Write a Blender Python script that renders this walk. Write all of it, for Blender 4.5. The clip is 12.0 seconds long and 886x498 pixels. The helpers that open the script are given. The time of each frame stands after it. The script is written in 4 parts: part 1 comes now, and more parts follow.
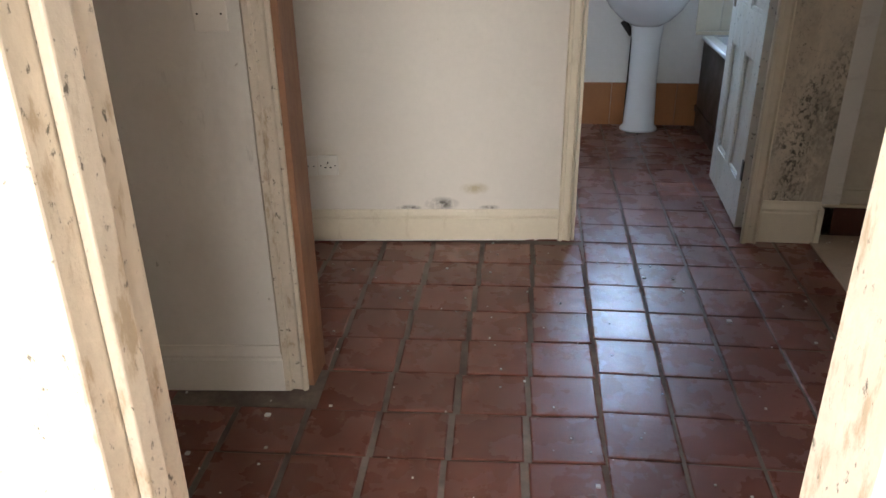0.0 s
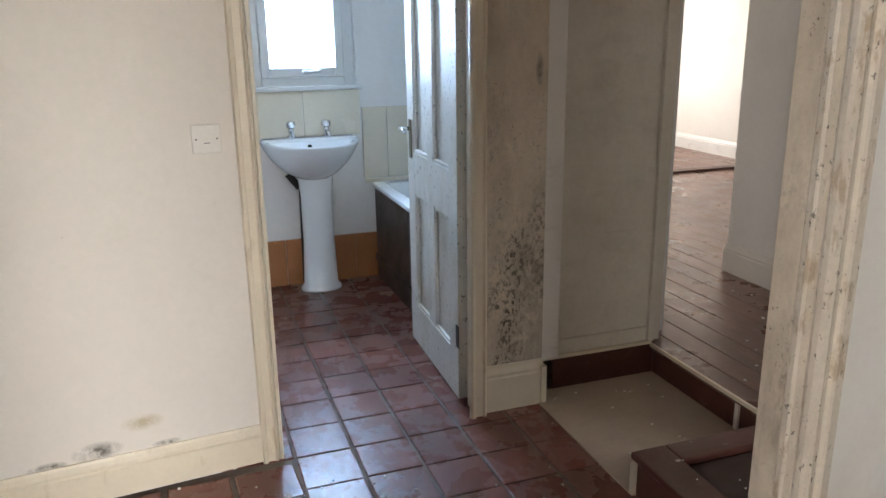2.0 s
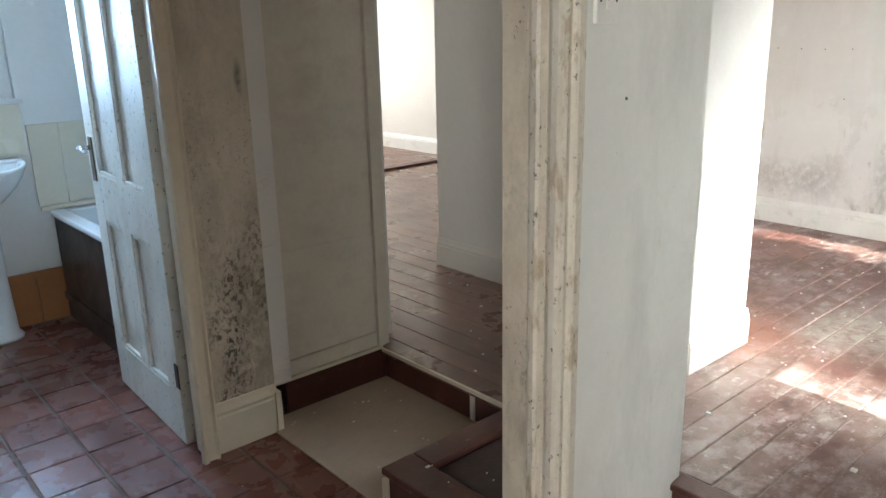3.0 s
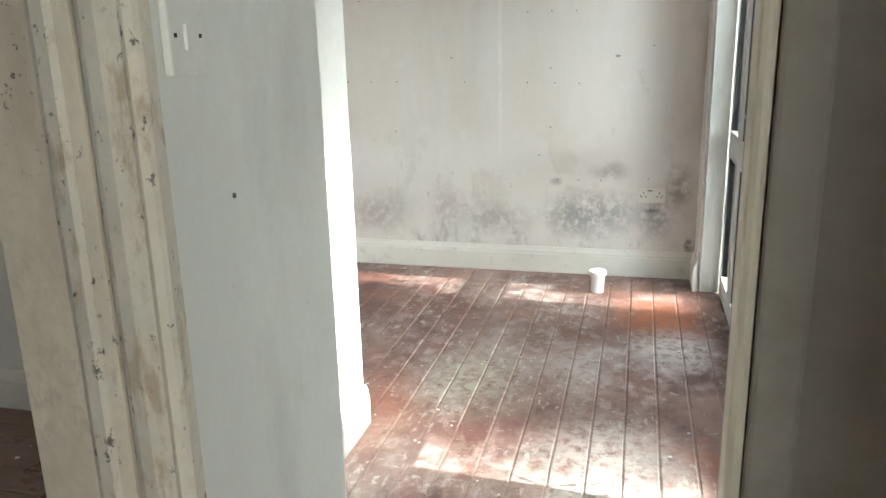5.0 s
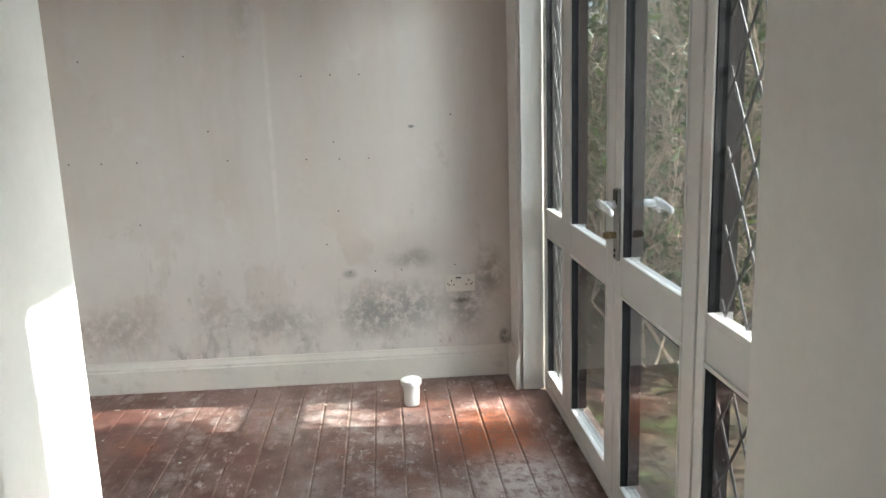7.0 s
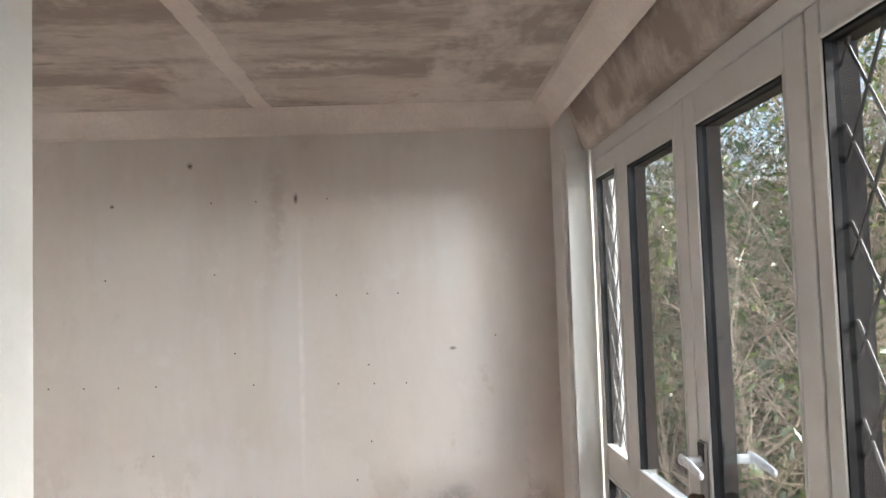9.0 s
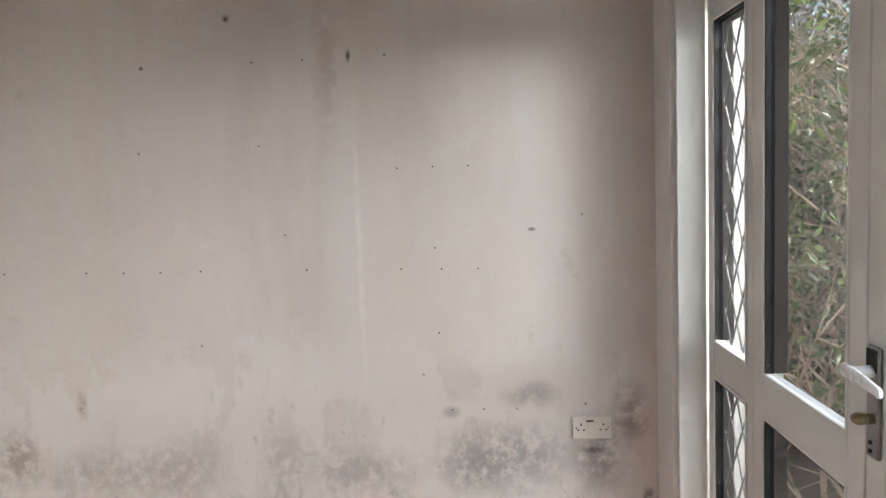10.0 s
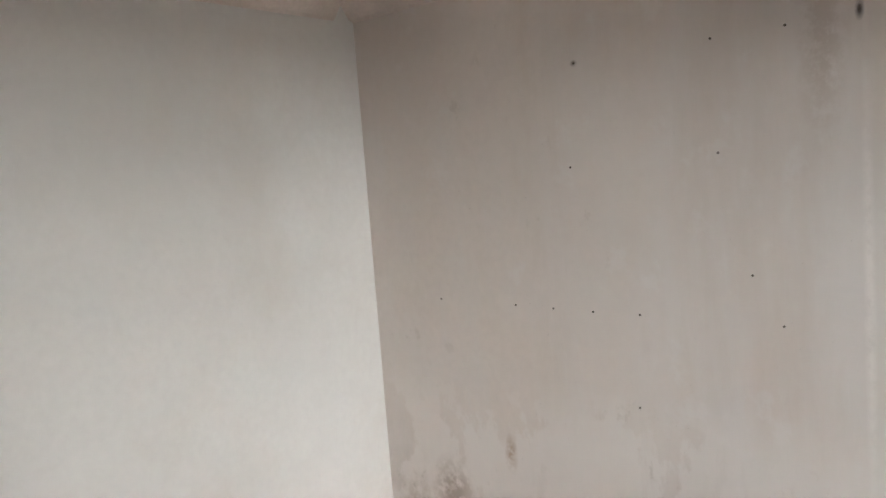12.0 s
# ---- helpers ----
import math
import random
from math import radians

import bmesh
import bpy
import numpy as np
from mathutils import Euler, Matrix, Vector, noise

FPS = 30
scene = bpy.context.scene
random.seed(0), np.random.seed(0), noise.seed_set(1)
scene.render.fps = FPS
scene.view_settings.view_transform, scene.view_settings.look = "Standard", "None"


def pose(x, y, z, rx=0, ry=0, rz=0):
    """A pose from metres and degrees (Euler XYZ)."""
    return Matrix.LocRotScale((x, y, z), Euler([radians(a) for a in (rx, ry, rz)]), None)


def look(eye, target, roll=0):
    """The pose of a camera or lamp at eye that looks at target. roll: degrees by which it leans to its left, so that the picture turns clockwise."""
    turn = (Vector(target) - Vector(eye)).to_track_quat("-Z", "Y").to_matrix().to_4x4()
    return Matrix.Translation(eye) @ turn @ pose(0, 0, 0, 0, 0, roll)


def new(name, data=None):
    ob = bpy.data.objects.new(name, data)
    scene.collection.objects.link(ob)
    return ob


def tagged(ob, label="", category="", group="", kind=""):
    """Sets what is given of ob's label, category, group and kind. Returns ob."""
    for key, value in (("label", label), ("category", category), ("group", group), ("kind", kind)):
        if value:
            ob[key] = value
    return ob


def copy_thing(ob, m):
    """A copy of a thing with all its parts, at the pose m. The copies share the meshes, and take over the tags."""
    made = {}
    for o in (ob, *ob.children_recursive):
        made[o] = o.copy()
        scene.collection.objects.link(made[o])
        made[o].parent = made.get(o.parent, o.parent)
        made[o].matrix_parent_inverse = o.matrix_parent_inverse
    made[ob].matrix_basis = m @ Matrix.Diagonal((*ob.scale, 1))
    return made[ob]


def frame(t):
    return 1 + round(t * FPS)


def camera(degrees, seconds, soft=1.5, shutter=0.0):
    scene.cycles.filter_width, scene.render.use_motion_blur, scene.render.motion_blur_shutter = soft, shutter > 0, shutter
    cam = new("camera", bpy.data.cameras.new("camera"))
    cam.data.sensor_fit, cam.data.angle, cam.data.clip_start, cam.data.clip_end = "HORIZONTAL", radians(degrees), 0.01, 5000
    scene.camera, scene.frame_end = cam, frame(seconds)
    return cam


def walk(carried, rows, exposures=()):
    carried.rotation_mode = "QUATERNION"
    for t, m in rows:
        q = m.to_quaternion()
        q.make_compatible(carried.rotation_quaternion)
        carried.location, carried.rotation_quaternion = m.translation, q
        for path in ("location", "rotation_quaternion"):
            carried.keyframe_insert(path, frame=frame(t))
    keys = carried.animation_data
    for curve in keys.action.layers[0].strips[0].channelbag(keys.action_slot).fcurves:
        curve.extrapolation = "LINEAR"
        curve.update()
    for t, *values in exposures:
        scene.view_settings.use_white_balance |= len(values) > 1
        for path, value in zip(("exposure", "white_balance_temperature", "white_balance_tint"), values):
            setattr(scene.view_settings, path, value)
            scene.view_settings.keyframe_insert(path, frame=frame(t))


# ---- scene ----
cam = camera(60.2, 12.0)
PATH = [
    (0, (-0.223, -2.882, 1.363), (-0.45, -1.078, 0.53), -0.8),
    (0.5, (-0.305, -2.726, 1.391), (-0.303, -0.845, 0.711), -1.3),
    (1, (-0.312, -2.53, 1.391), (-0.119, -0.637, 0.776), -1.0),
    (1.5, (-0.27, -2.331, 1.409), (0.004, -0.436, 0.829), -0.3),
    (2, (-0.277, -2.198, 1.41), (0.352, -0.379, 0.868), -0.8),
    (2.5, (-0.322, -2.105, 1.417), (0.728, -0.491, 0.876), -1.7),
    (3, (-0.236, -2.046, 1.417), (1.035, -0.605, 0.865), -1.3),
    (3.5, (-0.161, -1.968, 1.417), (1.329, -0.752, 0.868), -0.9),
    (3.7, (-0.125, -1.902, 1.417), (1.467, -0.824, 0.866), -1.6),
    (5.3, (0.388, -1.508, 1.449), (2.29, -1.134, 0.954), -1.6),
    (5.5, (0.451, -1.465, 1.445), (2.37, -1.177, 0.96), -2.0),
    (6, (0.656, -1.33, 1.444), (2.599, -1.293, 0.971), -2.2),
    (6.5, (0.873, -1.311, 1.467), (2.815, -1.401, 0.994), -2.5),
    (7, (1.044, -1.3, 1.503), (3.0, -1.449, 1.113), -1.9),
    (7.5, (1.193, -1.256, 1.568), (3.171, -1.502, 1.403), -2.8),
    (7.7, (1.23, -1.23, 1.573), (3.21, -1.508, 1.523), -2.4),
    (9.3, (1.448, -1.286, 1.623), (3.445, -1.34, 1.721), -1.6),
    (9.5, (1.546, -1.283, 1.611), (3.546, -1.303, 1.611), -1.7),
    (10, (1.804, -1.239, 1.571), (3.793, -1.15, 1.389), -2.1),
    (10.5, (2.014, -1.25, 1.539), (3.95, -0.825, 1.271), -2.2),
    (11, (2.28, -1.293, 1.59), (4.065, -0.435, 1.311), -2.3),
    (11.5, (2.417, -1.27, 1.665), (4.079, -0.191, 1.393), -2.7),
    (12, (2.55, -1.161, 1.721), (4.094, 0.094, 1.524), -4.3),
]
walk(cam, [(t, look(eye, target, roll)) for t, eye, target, roll in PATH],
     exposures=[(0, 2.2, 6750, 12), (0.5, 2.65, 6650, 14), (1.5, 2.7, 6650, 14), (2.2, 2.6, 6550, 9), (3.0, 2.65, 6200, 4), (3.5, 2.55, 6000, 1), (5.5, 2.4, 6050, -2), (6.0, 2.4, 6100, -1), (6.5, 2.05, 6150, 0), (7.0, 1.9, 6150, 2), (7.5, 1.9, 6250, 5), (9.5, 2.32, 6300, 8), (10.2, 2.05, 6300, 8), (11, 1.93, 6300, 8), (12, 1.93, 6300, 8)])

# ---- light ----
SUN_EL = radians(32)
world = bpy.data.worlds.new("sky")
scene.world = world
world.use_nodes = True
wn = world.node_tree
sky = wn.nodes.new("ShaderNodeTexSky")
sky.sky_type, sky.sun_disc = "NISHITA", False
sky.sun_elevation, sky.sun_rotation = SUN_EL, radians(184)
wn.links.new(sky.outputs[0], wn.nodes["Background"].inputs[0])
wn.nodes["Background"].inputs[1].default_value = 0.10

sun = new("sun", bpy.data.lights.new("sun", "SUN"))
sun.data.energy, sun.data.angle, sun.data.color = 5.0, radians(0.5), (1.0, 0.93, 0.84)
sun.matrix_world = look((3.0 - 12.0 * math.tan(radians(4)), -12.0, 12.0 * math.tan(SUN_EL)), (3.0, 0.0, 0.0))


def area_light(name, eye, target, w, h, watts, color):
    lamp = new(name, bpy.data.lights.new(name, "AREA"))
    lamp.data.shape, lamp.data.size, lamp.data.size_y = "RECTANGLE", w, h
    lamp.data.energy, lamp.data.color = watts, color
    lamp.matrix_world = look(eye, target)


area_light("bathroom_window_light", (0.43, 2.36, 1.62), (0.43, 1.0, 1.5), 0.62, 1.0, 14, (0.46, 0.68, 1.0))
# lamp outside an unseen window, inferred from the bright first door lining
area_light("unseen_kitchen_window_light", (0.8, -8.0, 1.8), (-0.3, -2.0, 1.1), 2.6, 1.8, 142, (1.0, 0.98, 0.95))
# added lamp in an unseen side opening, to brighten nib and pier
area_light("kitchen_side_fill_light", (-1.96, -3.4, 1.55), (0.0, -2.1, 1.1), 1.1, 1.1, 25, (1.0, 0.98, 0.95))
# fill lamps added out in the garden: far wall (west), nib (east)
area_light("garden_fill_light_west", (-0.2, -7.6, 2.9), (3.9, -1.0, 1.3), 2.4, 2.6, 105, (0.92, 0.97, 1.0))
area_light("garden_fill_light_east", (4.55, -4.3, 3.5), (1.4, -1.05, 1.1), 1.4, 1.4, 22, (0.92, 0.97, 1.0))
area_light("back_room_window_light", (3.5, 6.06, 1.55), (3.8, 3.0, 0.9), 1.5, 1.3, 18, (1.0, 0.98, 0.95))

# ---- materials ----


def material(name, color, rough=0.7, metal=0.0, vary=0.12, scale=6.0, fine=70.0, bump=0.15, stains=(), random_tone=0.0, spec=0.5, spots=(), sheen=(0.12, 0.10)):
    """A surface with two scales of variation, stains (colour, scale xyz, low, high, strength, z range) and fine relief."""
    m = bpy.data.materials.new(name)
    m.use_nodes = True
    nt = m.node_tree
    b = nt.nodes["Principled BSDF"]
    b.inputs["Metallic"].default_value = metal
    b.inputs["Specular IOR Level"].default_value = spec
    co = nt.nodes.new("ShaderNodeNewGeometry").outputs["Position"]

    def noisy(sc, detail=6.0, rough_=0.6):
        mp = nt.nodes.new("ShaderNodeMapping")
        mp.inputs["Scale"].default_value = sc
        nt.links.new(co, mp.inputs[0])
        n = nt.nodes.new("ShaderNodeTexNoise")
        n.inputs["Scale"].default_value = 1.0
        n.inputs["Detail"].default_value = detail
        n.inputs["Roughness"].default_value = rough_
        nt.links.new(mp.outputs[0], n.inputs["Vector"])
        return n.outputs["Fac"]

    def ranged(value, lo, hi, a, z):
        r = nt.nodes.new("ShaderNodeMapRange")
        for i, v in enumerate((lo, hi, a, z)):
            r.inputs[i + 1].default_value = v
        nt.links.new(value, r.inputs[0])
        return r.outputs[0]

    def mult(p, q):
        x = nt.nodes.new("ShaderNodeMath")
        x.operation = "MULTIPLY"
        nt.links.new(p, x.inputs[0])
        nt.links.new(q, x.inputs[1])
        return x.outputs[0]

    def mixed(fac, a, z):
        x = nt.nodes.new("ShaderNodeMix")
        x.data_type = "RGBA"
        nt.links.new(fac, x.inputs[0])
        for k, v in ((6, a), (7, z)):
            if isinstance(v, tuple):
                x.inputs[k].default_value = (*v, 1)
            else:
                nt.links.new(v, x.inputs[k])
        return x.outputs[2]

    dark = tuple(c * (1 - vary) for c in color)
    light = tuple(min(1.0, c * (1 + vary)) for c in color)
    col = mixed(ranged(noisy((scale,) * 3), 0.3, 0.7, 0, 1), dark, light)
    col = mixed(ranged(noisy((fine,) * 3, 3), 0.35, 0.75, 0, 0.5), col, tuple(c * (1 - vary * 1.6) for c in color))
    if random_tone:
        info = nt.nodes.new("ShaderNodeObjectInfo")
        col = mixed(ranged(info.outputs["Random"], 0, 1, 0, random_tone), col, tuple(c * 0.45 for c in color))
    for sc, lo, hi, strength, tone, zr, *patchy in stains:
        f = ranged(noisy(sc, 8, 0.65), lo, hi, 0, strength)
        for sc2, lo2, hi2 in patchy:
            f = mult(f, ranged(noisy(sc2, 4, 0.55), lo2, hi2, 0, 1))
        if zr:
            sep = nt.nodes.new("ShaderNodeSeparateXYZ")
            nt.links.new(co, sep.inputs[0])
            f = mult(f, ranged(sep.outputs["Z"], zr[0], zr[1], 1, 0))
        col = mixed(f, col, tone)
    for place, radius, tone, strength in spots:
        away = nt.nodes.new("ShaderNodeVectorMath")
        away.operation = "SUBTRACT"
        nt.links.new(co, away.inputs[0])
        away.inputs[1].default_value = place
        sized = nt.nodes.new("ShaderNodeVectorMath")
        sized.operation = "DIVIDE"
        nt.links.new(away.outputs[0], sized.inputs[0])
        sized.inputs[1].default_value = radius
        far = nt.nodes.new("ShaderNodeVectorMath")
        far.operation = "LENGTH"
        nt.links.new(sized.outputs[0], far.inputs[0])
        f = mult(ranged(far.outputs["Value"], 0.25, 1.0, 1, 0), ranged(noisy((22, 22, 22), 6, 0.7), 0.36, 0.55, 0, strength))
        col = mixed(f, col, tone)
    nt.links.new(col, b.inputs["Base Color"])
    nt.links.new(ranged(noisy((scale * 1.7,) * 3), 0.3, 0.7, max(0.02, rough - sheen[0]), min(1, rough + sheen[1])), b.inputs["Roughness"])
    if bump:
        bp = nt.nodes.new("ShaderNodeBump")
        bp.inputs["Strength"].default_value = bump
        bp.inputs["Distance"].default_value = 0.004
        nt.links.new(noisy((fine * 0.6,) * 3, 5), bp.inputs["Height"])
        nt.links.new(bp.outputs[0], b.inputs["Normal"])
    return m


ZF = 0.138     # level of the boarded floors
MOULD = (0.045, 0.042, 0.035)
M = {}
M["hall_plaster"] = material("hall_plaster", (0.74, 0.69, 0.62), 0.75, vary=0.05, scale=1.6, fine=40, bump=0.2, stains=[
    ((2.5, 2.5, 5), 0.56, 0.75, 0.3, (0.60, 0.52, 0.42), None), ((40, 40, 40), 0.70, 0.74, 0.5, (0.45, 0.38, 0.28), None)],
    spots=[((-0.751, 0.156, 0.150), (0.06, 0.1, 0.016), (0.03, 0.025, 0.02), 1.0), ((-0.608, 0.169, 0.168), (0.08, 0.1, 0.035), (0.09, 0.08, 0.065), 0.9),
           ((-0.405, 0.189, 0.150), (0.05, 0.1, 0.014), (0.08, 0.07, 0.05), 0.9), ((-0.468, 0.183, 0.238), (0.07, 0.1, 0.03), (0.5, 0.42, 0.27), 0.9), ((-1.13, 0.118, 0.35), (0.16, 0.1, 0.1), (0.6, 0.53, 0.42), 0.6)])
# duller copy of hall_plaster with shade in its base colour, plus stains and specks
M["hall_shade_plaster"] = material("shaded_hall_plaster", (0.68, 0.625, 0.53), 0.85, vary=0.08, scale=2.5, fine=45, bump=0.3, stains=[
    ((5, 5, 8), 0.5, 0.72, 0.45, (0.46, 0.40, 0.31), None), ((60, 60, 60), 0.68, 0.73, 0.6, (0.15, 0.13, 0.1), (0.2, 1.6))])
# shade by the inner doorway is put into this dark base; specks are mould
M["shaded_plaster"] = material("shade_darkened_plaster", (0.36, 0.32, 0.27), 0.85, vary=0.08, scale=2.5, fine=45, bump=0.3, stains=[
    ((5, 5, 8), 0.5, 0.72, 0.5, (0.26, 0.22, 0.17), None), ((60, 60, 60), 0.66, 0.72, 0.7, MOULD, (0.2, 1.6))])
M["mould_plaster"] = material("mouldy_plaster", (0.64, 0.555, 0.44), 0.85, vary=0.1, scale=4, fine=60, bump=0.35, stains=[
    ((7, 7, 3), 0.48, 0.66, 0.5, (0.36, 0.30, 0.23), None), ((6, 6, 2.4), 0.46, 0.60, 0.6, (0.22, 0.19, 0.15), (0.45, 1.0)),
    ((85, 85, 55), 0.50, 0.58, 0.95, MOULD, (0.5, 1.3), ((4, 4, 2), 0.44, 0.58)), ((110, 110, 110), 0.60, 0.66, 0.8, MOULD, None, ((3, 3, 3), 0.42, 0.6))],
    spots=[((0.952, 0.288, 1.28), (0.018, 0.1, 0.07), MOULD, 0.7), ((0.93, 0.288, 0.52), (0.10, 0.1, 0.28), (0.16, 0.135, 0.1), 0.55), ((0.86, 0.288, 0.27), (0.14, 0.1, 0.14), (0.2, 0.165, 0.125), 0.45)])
M["pier_plaster"] = material("scuffed_white_plaster", (0.72, 0.70, 0.65), 0.7, vary=0.05, scale=2, fine=45, bump=0.25, stains=[
    ((4, 4, 3), 0.55, 0.75, 0.35, (0.55, 0.49, 0.40), None), ((3.5, 3.5, 1.3), 0.50, 0.66, 0.4, (0.47, 0.45, 0.42), None), ((24, 24, 5), 0.62, 0.70, 0.5, (0.36, 0.34, 0.31), None, ((2, 2, 2), 0.46, 0.58)), ((40, 40, 22), 0.69, 0.73, 0.7, (0.28, 0.25, 0.2), None)])
M["main_plaster"] = material("stained_plaster", (0.67, 0.60, 0.545), 0.85, vary=0.05, scale=1.1, fine=30, bump=0.22, stains=[
    ((0.6, 1.1, 0.22), 0.45, 0.62, 0.6, (0.66, 0.63, 0.61), None), ((1, 2.2, 0.35), 0.48, 0.68, 0.6, (0.56, 0.485, 0.425), None),
    ((2, 2.6, 1.6), 0.40, 0.58, 0.55, (0.70, 0.66, 0.62), (0.55, 0.95)),
    ((3, 4.5, 2.4), 0.44, 0.66, 0.65, (0.38, 0.37, 0.36), (0.35, 0.85)), ((14, 14, 7), 0.52, 0.66, 0.6, (0.24, 0.23, 0.22), (0.32, 0.80), ((2, 2.5, 2.5), 0.46, 0.6)), ((50, 50, 40), 0.60, 0.68, 0.7, (0.12, 0.11, 0.1), (0.3, 0.8), ((4, 4, 4), 0.46, 0.6)),
    ((2.4, 3.2, 2.0), 0.45, 0.48, 0.6, (0.74, 0.70, 0.665), (0.80, 1.02)), ((11, 11, 2.2), 0.56, 0.68, 0.3, (0.46, 0.40, 0.35), (0.35, 1.1), ((1.8, 1.8, 1.8), 0.44, 0.58)), ((18, 18, 12), 0.60, 0.66, 0.5, (0.33, 0.29, 0.25), (0.3, 1.15), ((2, 2, 2), 0.45, 0.55)),
    ((5, 5, 5), 0.60, 0.66, 0.25, (0.72, 0.70, 0.68), None), ((11, 11, 9), 0.62, 0.68, 0.3, (0.45, 0.39, 0.34), None, ((1.5, 1.5, 1.5), 0.48, 0.6)), ((60, 60, 60), 0.70, 0.74, 0.6, (0.3, 0.26, 0.22), None)],
    spots=[((4.66, -1.32, 0.50), (0.2, 0.34, 0.17), (0.23, 0.23, 0.235), 0.75), ((4.65, -1.68, 0.50), (0.2, 0.12, 0.2), (0.27, 0.25, 0.25), 0.75), ((4.65, -1.80, 0.66), (0.2, 0.10, 0.16), (0.34, 0.29, 0.26), 0.8),
           ((4.66, -1.42, 0.74), (0.2, 0.14, 0.06), (0.3, 0.28, 0.27), 0.6), ((4.68, 0.62, 0.52), (0.2, 0.12, 0.16), (0.30, 0.25, 0.2), 0.75), ((4.67, -0.75, 0.45), (0.2, 0.3, 0.12), (0.34, 0.32, 0.31), 0.6), ((4.68, 0.25, 0.45), (0.2, 0.35, 0.14), (0.40, 0.36, 0.32), 0.6),
           ((4.68, 0.34, 0.72), (0.2, 0.03, 0.08), (0.36, 0.24, 0.15), 0.7), ((4.65, -1.865, 0.33), (0.2, 0.03, 0.05), (0.06, 0.05, 0.045), 0.9),
           ((4.66, -1.20, 0.46), (0.2, 0.16, 0.13), (0.27, 0.265, 0.26), 0.55), ((4.66, -1.12, 0.68), (0.2, 0.05, 0.03), (0.27, 0.25, 0.24), 0.6), ((4.65, -1.79, 0.615), (0.2, 0.07, 0.06), (0.30, 0.27, 0.25), 0.55), ((4.65, -1.66, 0.525), (0.2, 0.05, 0.02), (0.14, 0.13, 0.12), 0.9), ((4.66, -1.46, 0.77), (0.2, 0.06, 0.05), (0.36, 0.33, 0.32), 0.35),
           ((4.67, -0.795, 1.35), (0.2, 0.016, 0.75), (0.76, 0.71, 0.67), 0.8), ((4.67, -0.70, 2.0), (0.2, 0.07, 0.35), (0.47, 0.40, 0.35), 0.6), ((4.67, -0.784, 2.04), (0.2, 0.012, 0.03), (0.12, 0.10, 0.09), 1.0), ((4.67, -0.331, 2.195), (0.2, 0.016, 0.02), (0.14, 0.12, 0.1), 1.0), ((4.66, -1.445, 1.374), (0.2, 0.022, 0.01), (0.08, 0.07, 0.06), 1.0), ((4.67, 0.004, 2.026), (0.2, 0.014, 0.012), (0.16, 0.13, 0.1), 1.0),
           ((4.67, -0.05, 0.45), (0.2, 0.22, 0.18), (0.42, 0.39, 0.36), 0.7), ((4.67, -0.45, 0.50), (0.2, 0.10, 0.22), (0.44, 0.41, 0.38), 0.6), ((4.68, 0.80, 0.42), (0.2, 0.14, 0.16), (0.45, 0.40, 0.34), 0.7)])
M["north_plaster"] = material("white_painted_plaster", (0.74, 0.725, 0.70), 0.75, vary=0.05, scale=1.3, fine=35, bump=0.2, stains=[
    ((1.6, 1.6, 1.2), 0.5, 0.75, 0.4, (0.60, 0.54, 0.48), None)])
M["ceiling"] = material("stained_ceiling_plaster", (0.56, 0.49, 0.43), 0.9, vary=0.14, scale=2.2, fine=30, bump=0.35, stains=[
    ((4, 1.3, 3), 0.44, 0.56, 0.8, (0.29, 0.235, 0.195), None), ((1.2, 2.4, 3), 0.52, 0.62, 0.75, (0.68, 0.61, 0.55), None), ((14, 6, 6), 0.56, 0.68, 0.6, (0.19, 0.15, 0.125), None, ((1.5, 1.5, 1.5), 0.45, 0.6))],
    spots=[((4.4, -1.35, 2.42), (0.22, 0.4, 0.2), (0.64, 0.57, 0.51), 0.95), ((4.55, 0.2, 2.42), (0.1, 0.3, 0.2), (0.62, 0.56, 0.5), 0.9), ((4.0, -0.9, 2.42), (0.08, 0.4, 0.2), (0.62, 0.56, 0.5), 0.9)])
M["cornice"] = material("cornice_plaster", (0.70, 0.62, 0.56), 0.85, vary=0.12, scale=4, bump=0.3)
M["trim"] = material("cream_gloss_paint", (0.72, 0.64, 0.50), 0.45, vary=0.06, scale=5, fine=60, bump=0.15, stains=[
    ((14, 14, 5), 0.58, 0.72, 0.5, (0.45, 0.35, 0.22), None), ((50, 50, 30), 0.68, 0.73, 0.7, (0.25, 0.19, 0.12), None)])
M["peeling_trim"] = material("peeling_cream_paint", (0.62, 0.55, 0.45), 0.6, vary=0.1, scale=8, fine=70, bump=0.45, stains=[
    ((24, 24, 9), 0.55, 0.64, 0.75, (0.36, 0.27, 0.17), None), ((70, 70, 50), 0.61, 0.67, 0.9, (0.07, 0.06, 0.045), None)])
M["white_trim"] = material("white_gloss_paint", (0.74, 0.71, 0.66), 0.45, vary=0.05, scale=4, bump=0.12, stains=[
    ((5, 9, 12), 0.58, 0.74, 0.5, (0.42, 0.38, 0.33), None)])
M["door_paint"] = material("flaking_door_paint", (0.72, 0.68, 0.60), 0.5, vary=0.06, scale=6, bump=0.2, stains=[
    ((6, 6, 2.5), 0.5, 0.68, 0.55, (0.50, 0.42, 0.28), (0.7, 1.5)), ((60, 60, 45), 0.60, 0.66, 0.85, (0.16, 0.13, 0.09), None)])
M["raw_wood"] = material("stripped_reddish_wood", (0.33, 0.17, 0.095), 0.6, vary=0.2, scale=4, bump=0.3, stains=[((30, 30, 2), 0.45, 0.65, 0.6, (0.2, 0.09, 0.05), None)])
